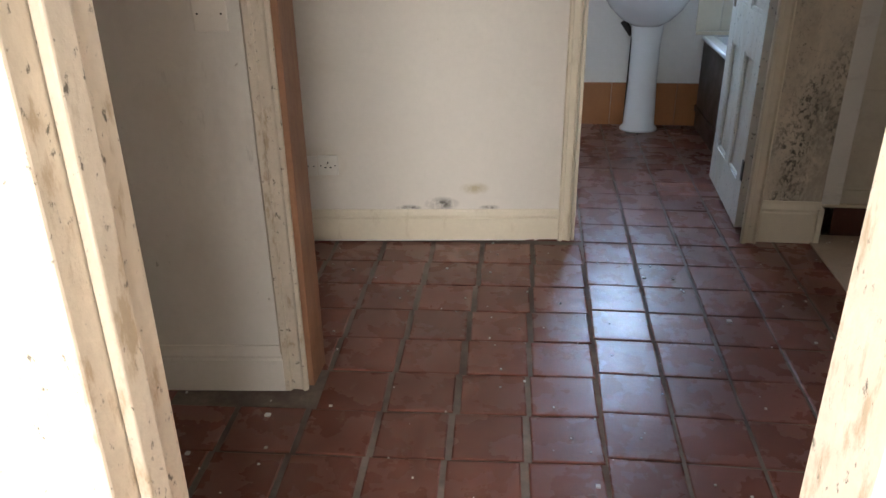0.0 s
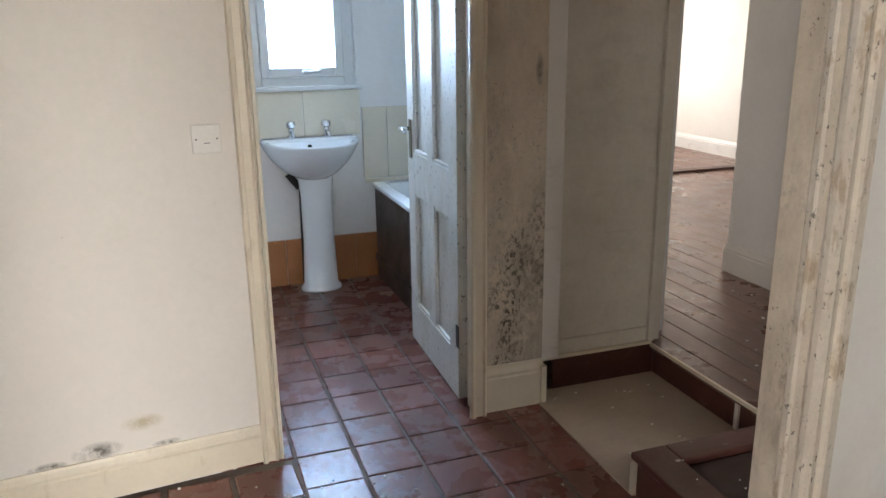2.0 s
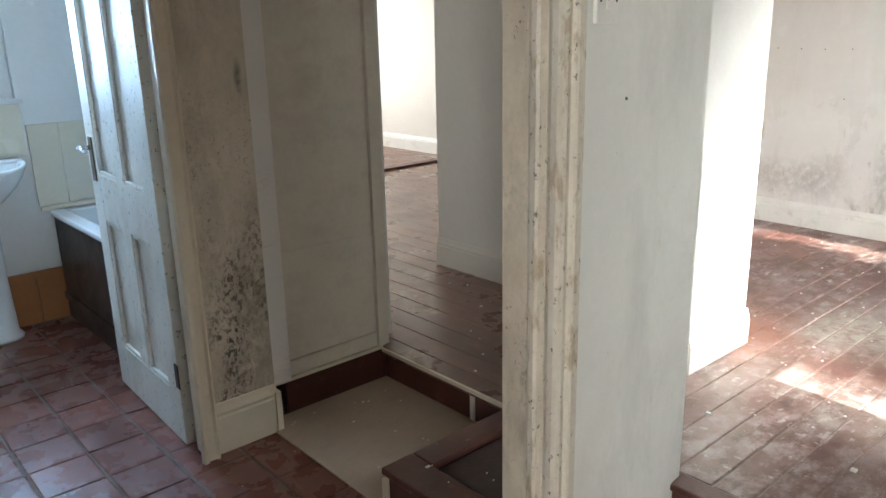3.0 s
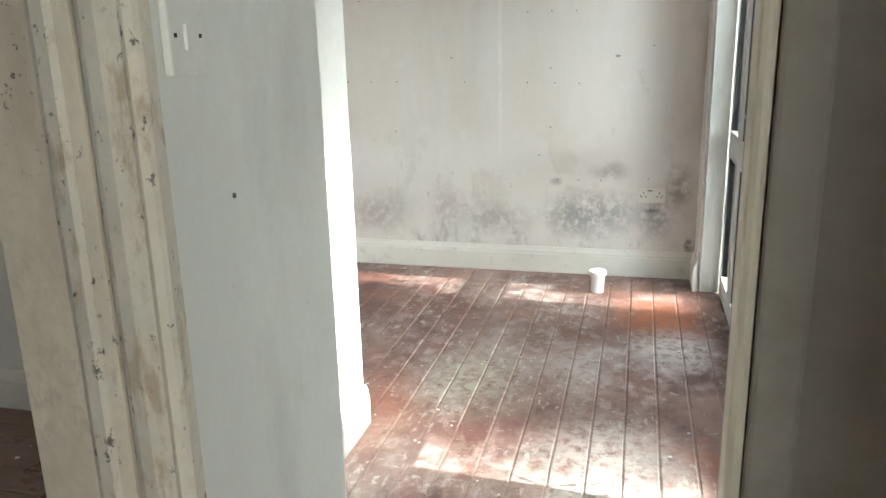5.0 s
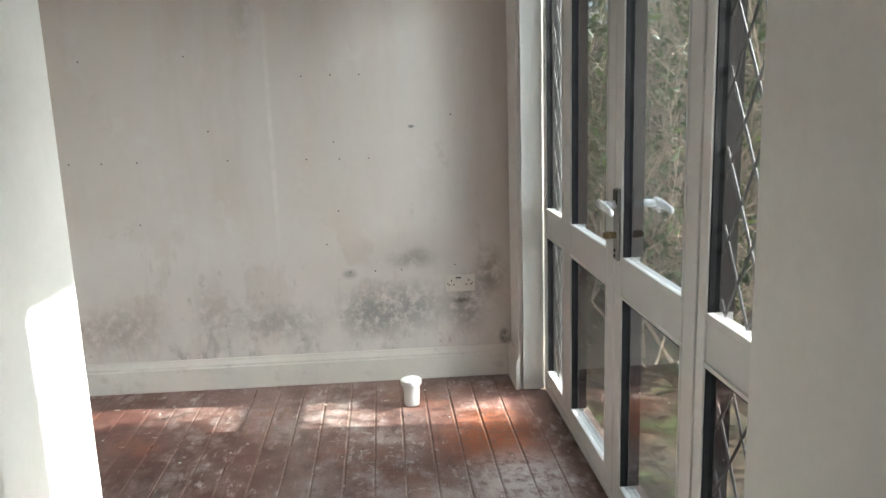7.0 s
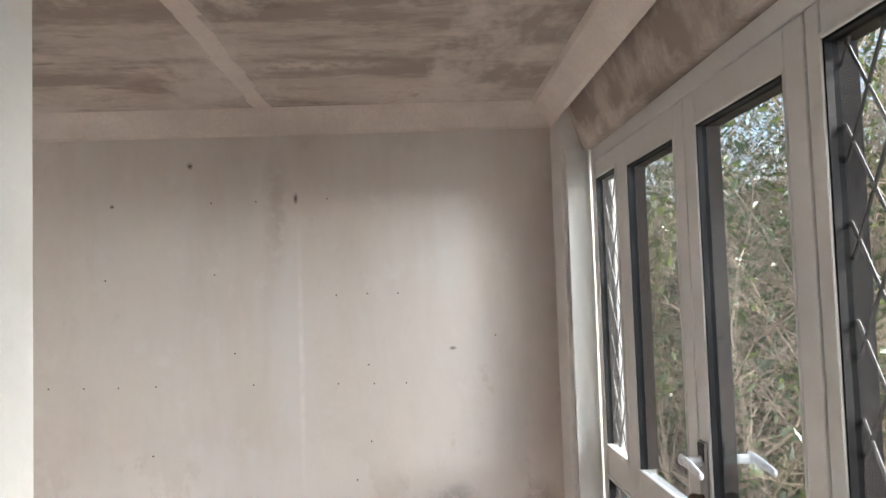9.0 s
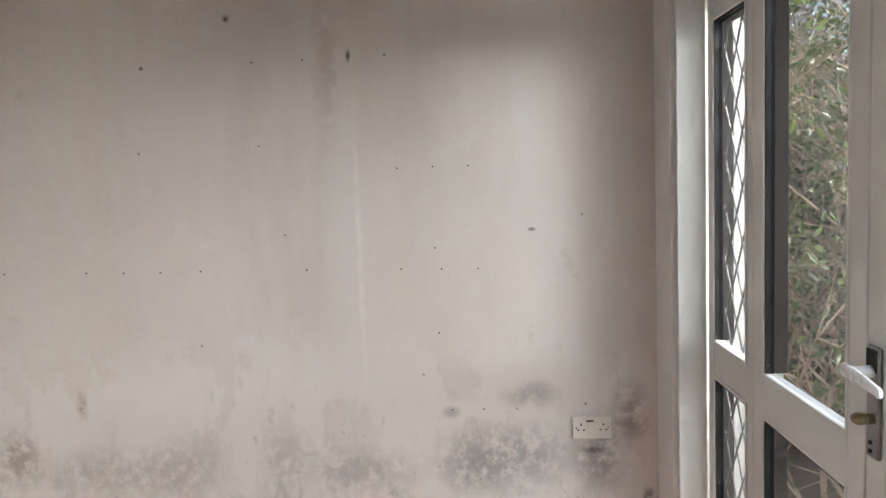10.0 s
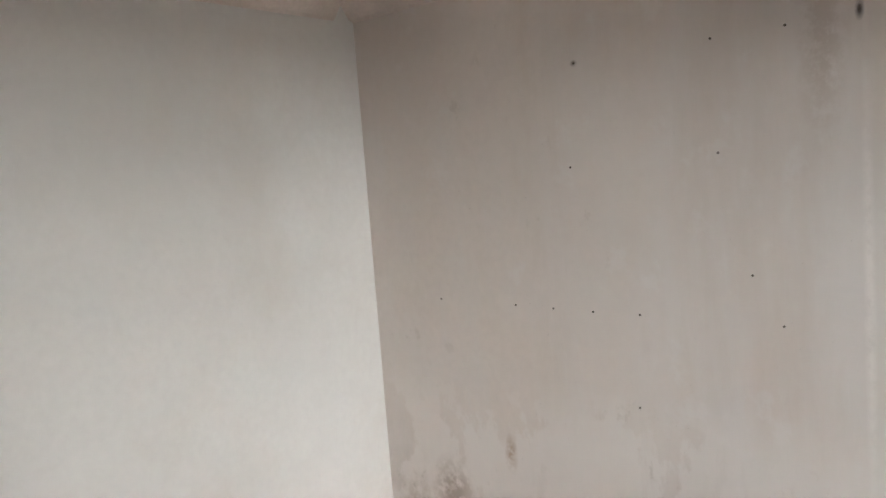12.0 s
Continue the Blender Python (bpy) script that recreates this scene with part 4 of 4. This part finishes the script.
def lever(x, y, z, out, reach):
    """A round neck out of the plate, then a flat tapering lever along x that droops a little at its tip."""
    bm = tube(bmesh.new(), (x, y, z), (x, y + out * 0.05, z), 0.013, 0.012, n=14)
    y1 = y + out * 0.05
    prev = None
    for k in range(7):
        u = k / 6
        cx, cz, hw, hh = x + 0.012 - (reach + 0.012) * u, z + 0.004 - 0.012 * u * u, 0.008 - 0.002 * u, 0.013 - 0.004 * u
        ring = [bm.verts.new((cx, y1 + hw * a, cz + hh * b)) for a, b in ((-1, -0.5), (-0.5, -1), (0.5, -1), (1, -0.5), (1, 0.5), (0.5, 1), (-0.5, 1), (-1, 0.5))]
        if prev:
            for i in range(8):
                bm.faces.new((prev[i], prev[(i + 1) % 8], ring[(i + 1) % 8], ring[i]))
        else:
            bm.faces.new(ring)
        prev = ring
    bm.faces.new(prev[::-1])
    return bm


part("handle", lever(3.306, YD + DT + 0.011, 1.165, 1, 0.125), M["handle"], plate, "worn white lever handle", smooth=True)
bm = tube(bmesh.new(), (3.306, YD + DT + 0.010, 1.07), (3.306, YD + DT + 0.026, 1.07), 0.011, n=14)
lathe(bm, [(0.008, 0), (0.016, 0.005), (0.017, 0.016), (0.009, 0.022)], (3.306, YD + DT + 0.034, 1.06), n=14)
part("thumb_turn", bm, M["brass"], plate, "tarnished brass thumb turn", smooth=True)
for z in (1.005, 1.022, 1.2):
    part("screw", tube(bmesh.new(), (3.307, YD + DT + 0.010, z), (3.307, YD + DT + 0.0145, z), 0.0045, n=10), M["iron"], plate)
outer = part("outer_plate", boxes((3.288, 3.328, YD - 0.011, YD, 0.99, 1.215), bevel=0.004), M["steel"], leaf2)
part("outer_handle", lever(3.306, YD - 0.011, 1.165, -1, 0.125), M["handle"], outer, "white outer lever seen through the glass", smooth=True)
setting("reveal_lining", boxes((4.402, 4.429, -2.012, -1.915, ZF + 0.003, 2.174), bevel=0.003), M["upvc"], "white plastic reveal lining beside the garden doors", "trim")

# ---- small things ----
def plate_thing(name, label, cat, w, h, holes, switch=False):
    """A wall plate in its own frame: face looks along -y, centre at the origin."""
    t = thing(name, label, cat)
    part("faceplate", boxes((-w / 2, w / 2, -0.010, 0.0, -h / 2, h / 2), bevel=0.003), M["plastic"], t)
    for hx, hz, hw, hh in holes:
        part("hole", boxes((hx - hw / 2, hx + hw / 2, -0.0115, -0.0095, hz - hh / 2, hz + hh / 2)), M["hole"], t)
    if switch:
        part("rocker", boxes((-0.010, 0.010, -0.014, -0.009, -0.016, 0.012), bevel=0.002), M["plastic"], t)
    return t


def pins(cx):
    return [(cx, 0.013, 0.005, 0.009), (cx - 0.011, -0.008, 0.008, 0.005), (cx + 0.011, -0.008, 0.008, 0.005)]


screws = [(-0.03, 0, 0.0045, 0.0045), (0.03, 0, 0.0045, 0.0045)]
plate_thing("blank_plate", "yellowed square blank wall plate on the hall wall", "wall plate", 0.086, 0.086, screws + [(0, -0.012, 0.018, 0.002)]).matrix_world = pose(-0.193, 0.209, 1.116, 0, 0, 5.5)
plate_thing("single_socket", "grubby single wall socket on the hall wall", "socket", 0.086, 0.086, screws + pins(0)).matrix_world = pose(-1.085, 0.123, 0.346, 0, 0, 5.5)
plate_thing("aerial_plate", "grubby square outlet plate beside the socket", "wall plate", 0.086, 0.086, screws + [(0, 0.0, 0.014, 0.006)]).matrix_world = pose(-1.174, 0.114, 0.344, 0, 0, 5.5)
plate_thing("blank_plate", "square blank plate on the white wall stub", "wall plate", 0.086, 0.086, screws).matrix_world = pose(-1.035, -0.9958, 1.112, 0, 0, 5.3)
plate_thing("double_socket", "dirty double wall socket on the stained plaster", "socket", 0.146, 0.086,
            [(-0.06, 0.0, 0.005, 0.005), (0.06, 0.0, 0.005, 0.005), (-0.008, 0.026, 0.026, 0.006)] + pins(-0.042) + pins(0.042)).matrix_world = pose(4.652, -1.652, 0.614, 0, 0, -90)
plate_thing("light_switch", "old white light switch on the nib wall", "switch", 0.086, 0.086, screws, True).matrix_world = pose(1.061, -1.0745, 1.464, 0, 0, 6.4)

# fixings left in the walls
proto = None
spots = [(-1.083, 1.619), (-1.215, 1.617), (-0.95, 1.617), (-1.081, 1.315), (-1.103, 1.234), (-1.24, 1.232), (-0.95, 1.238), (-1.085, 0.99), (-1.63, 1.423), (-0.589, 1.245), (-0.175, 1.251), (-0.016, 1.251),
         (0.13, 1.253), (0.279, 1.257), (0.61, 1.262), (-0.511, 1.381), (-0.16, 0.96), (0.036, 1.709), (-0.613, 2.031), (-0.784, 2.04), (-0.92, 2.035), (-0.42, 2.03), (0.004, 2.026), (-0.331, 2.195), (-0.43, 1.72), (-1.371, 0.69), (-1.245, 0.69), (-1.125, 0.69), (-1.63, 0.705), (-1.02, 0.83)]
for y, z in spots:
    x = 4.647 + (y + 1.9) * 0.0203
    if proto is None:
        proto = tagged(part("wall_plug", tube(bmesh.new(), (0.004, 0, 0), (-0.002, 0, 0), 0.0036, n=8), M["plug"]), "dark old screw hole with a plug in the plaster", "screw hole", "screw holes")
        proto.matrix_world = pose(x, y, z)
    else:
        copy_thing(proto, pose(x, y, z))
copy_thing(proto, pose(1.165, -1.063, 1.266, 0, 0, 96.4))

cup = thing("plastic_tub", "small white plastic tub with a wider lid on the floorboards", "tub")
part("body", lathe(bmesh.new(), [(0.032, 0.0), (0.034, 0.004), (0.038, 0.10)], (0, 0, 0)), M["cup"], cup, smooth=False)
part("lid", lathe(bmesh.new(), [(0.045, 0.096), (0.047, 0.10), (0.047, 0.118), (0.043, 0.122)], (0, 0, 0)), M["cup"], cup)
cup.matrix_world = pose(4.32, -1.385, ZF)

# crumbs of plaster on the floors
rnd = random.Random(3)
bm = bmesh.new()
for _ in range(300):
    if rnd.random() < 0.5:
        x, y, z = rnd.uniform(1.6, 4.6), rnd.uniform(-1.85, 0.9), ZF + 0.001
    else:
        x, y, z = rnd.uniform(-1.3, 0.95), rnd.uniform(-2.1, 0.15), 0.0
    s = rnd.uniform(0.0015, 0.0045) * (2.0 if rnd.random() < 0.1 else 1)
    box(bm, x - s, x + s * rnd.uniform(0.4, 1.3), y - s, y + s, z, z + s * 0.8)
for _ in range(40):
    x, y, z = rnd.choice(((rnd.uniform(0.98, 1.54), rnd.uniform(-0.9, -0.38), ZF + 0.003), (rnd.uniform(1.0, 1.5), rnd.uniform(-0.3, 0.3), 0.006), (rnd.uniform(1.65, 2.4), rnd.uniform(-0.4, 1.5), ZF)))
    if x > 1.09 and y < -0.47 and x < 1.6:
        z = ZF - 0.025
    s = rnd.uniform(0.002, 0.005) * (2.2 if rnd.random() < 0.15 else 1)
    box(bm, x - s, x + s * rnd.uniform(0.4, 1.3), y - s * 0.6, y + s * 0.6, z, z + 0.003)
tagged(part("plaster_crumbs", bm, M["north_plaster"]), "scattered white crumbs of plaster and paint", "debris", kind="stuff")

# ---- garden ----
def bank(x, y):
    return -0.05 + 0.34 * min(5.0, max(0.0, -3.0 - y)) + 0.3 * min(6.0, max(0.0, x - 5.2)) + 0.08 * noise.noise(Vector((x * 0.8, y * 0.8, 0)))


bm = bmesh.new()
xs = [-60, -20, -8] + [-4 + 0.5 * i for i in range(33)] + [18, 30, 60]
ys = [-2.165, -2.6, -3.0, -3.3, -3.7, -4.1, -4.6, -5.2, -6, -7, -8, -12, -25, -60]
grid = [[bm.verts.new((x, y, bank(x, y))) for x in xs] for y in ys]
for a, b in zip(grid, grid[1:]):
    for i in range(len(xs) - 1):
        bm.faces.new((a[i], a[i + 1], b[i + 1], b[i]))
setting("ground", bm, M["soil"], "overgrown garden bank covered in leaf litter", "ground")


def raw_mesh(name, verts, faces, mat, parent):
    me = bpy.data.meshes.new(name)
    me.from_pydata([tuple(v) for v in verts], [], faces)
    me.materials.append(mat)
    ob = new(name, me)
    ob.parent = parent
    return ob


def twig(verts, faces, p, q, r0, r1):
    d = (q - p).normalized()
    u = d.orthogonal().normalized()
    w = d.cross(u)
    i = len(verts)
    for c, r in ((p, r0), (q, r1)):
        verts += [c + u * r, c + w * r, c - u * r, c - w * r]
    faces += [(i + k, i + (k + 1) % 4, i + 4 + (k + 1) % 4, i + 4 + k) for k in range(4)]


def leaf(verts, faces, r, c, size):
    a = Vector((r.uniform(-1, 1), r.uniform(-1, 1), r.uniform(-1, 1))).normalized()
    b = a.cross(Vector((r.uniform(-1, 1), r.uniform(-1, 1), r.uniform(-1, 1)))).normalized()
    s = r.uniform(0.5, 1.0) * size
    i = len(verts)
    verts += [c - a * s, c + b * s * 0.45, c + a * s, c - b * s * 0.45 + a.cross(b) * s * 0.2]
    faces += [(i, i + 1, i + 2), (i, i + 2, i + 3)]


def outside(v):
    """Keeps growth clear of the house wall."""
    if v.y > -2.45:
        v.y = -2.45 - (v.y + 2.45) * 0.5
    return v


def shrub(x, y, height, spread, leaves, stems, seed):
    r = random.Random(seed)
    t = thing("shrub", "tangled overgrown shrub with bare twigs and small green leaves", "shrub", "garden shrubs")
    z0 = bank(x, y)
    verts, faces, tips = [], [], []
    for _ in range(stems):
        p = Vector((x + r.uniform(-0.3, 0.3), y + r.uniform(-0.3, 0.3), z0 - 0.05))
        d = Vector((r.uniform(-0.8, 0.8), r.uniform(-0.6, 0.6), 1.1)).normalized()
        rad = r.uniform(0.005, 0.016)
        steps = r.randint(6, 9)
        for k in range(steps):
            d = (d + Vector((r.uniform(-0.5, 0.5), r.uniform(-0.45, 0.45), r.uniform(-0.4, 0.25)))).normalized()
            q = outside(p + d * height / steps * r.uniform(0.8, 1.5))
            twig(verts, faces, p, q, rad, rad * 0.8)
            for _ in range(4):
                e = (d + Vector((r.uniform(-1, 1), r.uniform(-1, 1), r.uniform(-0.9, 0.7)))).normalized()
                u = outside(q + e * r.uniform(0.15, 0.6) * spread)
                twig(verts, faces, q, u, rad * 0.45, rad * 0.2)
                e2 = (e + Vector((r.uniform(-1, 1), r.uniform(-1, 1), r.uniform(-1, 0.6)))).normalized()
                twig(verts, faces, u, outside(u + e2 * r.uniform(0.1, 0.35)), rad * 0.25, rad * 0.12)
                tips += [q, u, (q + u) / 2]
            rad *= 0.82
            p = q
    raw_mesh("stems", verts, faces, M["twig"], t)
    verts, faces = [], []
    for _ in range(leaves):
        c = outside(r.choice(tips) + Vector((r.gauss(0, 0.08), r.gauss(0, 0.08), r.gauss(0, 0.08))))
        leaf(verts, faces, r, c, 0.042)
    raw_mesh("leaves", verts, faces, M["leaf"], t)


# low sparse shrubs below x = 4.6 are out of view, added for dapples
k = 0
for y, xlist, h in ((-3.0, (5.3, 5.9, 6.5, 7.2, 7.9), 2.1), (-3.7, (2.6, 5.6, 6.4, 7.3, 8.2), 2.7), (-4.6, (1.2, 3.2, 6.0, 6.8, 7.9, 9.0), 3.2), (-5.8, (0.8, 2.4, 5.7, 6.4, 7.6, 8.8), 3.6)):
    for x in xlist:
        k += 1
        dense = x > 4.6
        shrub(x, y, h if dense else 0.9, 0.9, 1350 if dense else 350, 17 if dense else 4, k)

for x, y, h in ((8.6, -3.4, 3.6), (9.6, -4.4, 4.2), (10.8, -3.4, 4.4), (11.5, -5.0, 4.8), (7.4, -6.6, 4.2), (9.2, -6.2, 4.6)):
    k += 1
    shrub(x, y, h, 1.2, 2600, 16, k)

# unseen tree, added so that its crown shades the middle of the doors
tree = thing("garden_tree", "unseen tree with an airy green crown, added to shade the doors", "tree")
r = random.Random(11)
verts, faces, tips = [], [], []
base = Vector((2.56, -9.6, bank(2.56, -9.6) - 0.1))
crown = Vector((2.62, -9.6, 5.9))
p = base
for k in range(6):
    q = base.lerp(crown, (k + 1) / 6) + Vector((r.uniform(-0.06, 0.06), r.uniform(-0.06, 0.06), 0))
    twig(verts, faces, p, q, 0.11 - 0.014 * k, 0.096 - 0.014 * k)
    if k > 1:
        for _ in range(5):
            e = Vector((r.uniform(-0.55, 0.65), r.uniform(-0.9, 0.9), r.uniform(-0.2, 1.1)))
            twig(verts, faces, q, q + e, 0.03, 0.012)
            for _ in range(5):
                u = q + e + Vector((r.uniform(-0.2, 0.2), r.uniform(-0.5, 0.5), r.uniform(-0.4, 0.5)))
                twig(verts, faces, q + e, u, 0.012, 0.005)
                tips += [u, q + e]
    p = q
raw_mesh("trunk", verts, faces, M["twig"], tree)
verts, faces = [], []
for _ in range(19000):
    leaf(verts, faces, r, r.choice(tips) + Vector((r.gauss(0, 0.12), r.gauss(0, 0.2), r.gauss(0, 0.2))), 0.075)
raw_mesh("crown", verts, faces, M["leaf"], tree)

# ---- pieces of the floors ----
def slab_mesh(name, w, d, h, mat, seed):
    """A slightly uneven slab with rounded edges, centred on its top face."""
    bm = bmesh.new()
    e = 0.004
    r = random.Random(seed)
    def ring(inset, z):
        return [bm.verts.new((sx * (w / 2 - inset) + r.uniform(-0.0008, 0.0008), sy * (d / 2 - inset) + r.uniform(-0.0008, 0.0008), z)) for sx, sy in ((-1, -1), (1, -1), (1, 1), (-1, 1))]
    a, b, c = ring(0.0, -h), ring(0.0, -e * 0.6), ring(e, 0.0)
    for p, q in ((a, b), (b, c)):
        for i in range(4):
            bm.faces.new((p[i], p[(i + 1) % 4], q[(i + 1) % 4], q[i]))
    bm.faces.new(c)
    bmesh.ops.recalc_face_normals(bm, faces=bm.faces[:])
    me = bpy.data.meshes.new(name)
    bm.to_mesh(me)
    bm.free()
    me.materials.append(mat)
    return me


floor_tiles = tagged(new("floor_tiles"), "dark red quarry tiles with worn glaze and grey grout", "floor", kind="structure")
tile_meshes = [slab_mesh("tile", PITCH - 0.009, PITCH - 0.005, 0.012, M["tile"], s) for s in range(4)]
rnd = random.Random(7)
rest = bmesh.new()
for i in range(-12, 8):
    for j in range(-24, 11):
        x, y = (i + 0.5) * PITCH, (j + 0.5) * PITCH
        if x < 0 and y < 0.3:
            x, y = x * 1.047, y - 0.03 + 0.05 * x
        if x > 0.98 and not (y < -1.0 and x < 1.5):
            if not (y > 0.45 and x < 1.5):
                continue
        if x > 1.5 or (x > 0.9 and y < -2.3) or y > 2.15 or (y > 0.45 and x < -0.6):
            continue
        if x < -0.9 and -1.0 < y < -0.82:
            continue
        dz = rnd.uniform(-0.0015, 0.001)
        if -1.5 < x < 1.0 and -2.2 < y < 1.3:
            ob = new("tile", rnd.choice(tile_meshes))
            ob.parent = floor_tiles
            ob.matrix_world = pose(x + rnd.uniform(-0.002, 0.002), y + rnd.uniform(-0.002, 0.002), dz, rnd.uniform(-0.25, 0.25), rnd.uniform(-0.25, 0.25), rnd.uniform(-0.5, 0.5) + 180 * rnd.randint(0, 1) + (2.9 if x < 0 and y < 0.3 else 0))
        else:
            box(rest, x - 0.0965, x + 0.0965, y - 0.0965, y + 0.0965, -0.012, dz)
tagged(part("tile_rest", rest, M["tile"], floor_tiles), "", "", kind="stuff")

floor_boards = tagged(new("floor_boards_main"), "worn red-brown painted floorboards grey with plaster dust", "floor", kind="structure")
bw = 0.114
y = -2.021
k = 0
while y < 0.95:
    w = bw * rnd.uniform(0.97, 1.03)
    cuts = [1.602, 4.70]
    if y > -0.66:
        cuts = [2.66, 4.70]
    if y < -1.92:
        w, cuts = 0.116, [2.226, 4.40]
    for a, b in zip(cuts, cuts[1:]):
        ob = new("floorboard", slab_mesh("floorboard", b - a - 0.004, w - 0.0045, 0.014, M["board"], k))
        ob.parent = floor_boards
        ob.matrix_world = pose((a + b) / 2, y + w / 2, ZF + rnd.uniform(-0.0012, 0.0008), rnd.uniform(-0.3, 0.3), 0, 0)
        k += 1
    y += w
back_boards = tagged(new("floor_boards_back"), "brown worn floorboards of the back room", "floor", kind="structure")
x = 1.622
while x < 5.1:
    w = 0.125 * rnd.uniform(0.97, 1.03)
    for a, b in ((-0.55 if x < 2.5 else 1.17, 3.72), (3.76, 5.9)):
        ob = new("floorboard", slab_mesh("floorboard", w - 0.002, b - a - 0.004, 0.01, M["back_board"], k))
        ob.parent = back_boards
        ob.matrix_world = pose(x + w / 2, (a + b) / 2, ZF + rnd.uniform(-0.0005, 0.0005), 0, rnd.uniform(-0.12, 0.12), 0)
        k += 1
    x += w
setting("threshold_back", boxes((3.0, 5.1, 3.68, 3.78, ZF + 0.002, ZF + 0.022), bevel=0.004), M["brown_paint"], "low wooden threshold strip between the back rooms", "threshold")
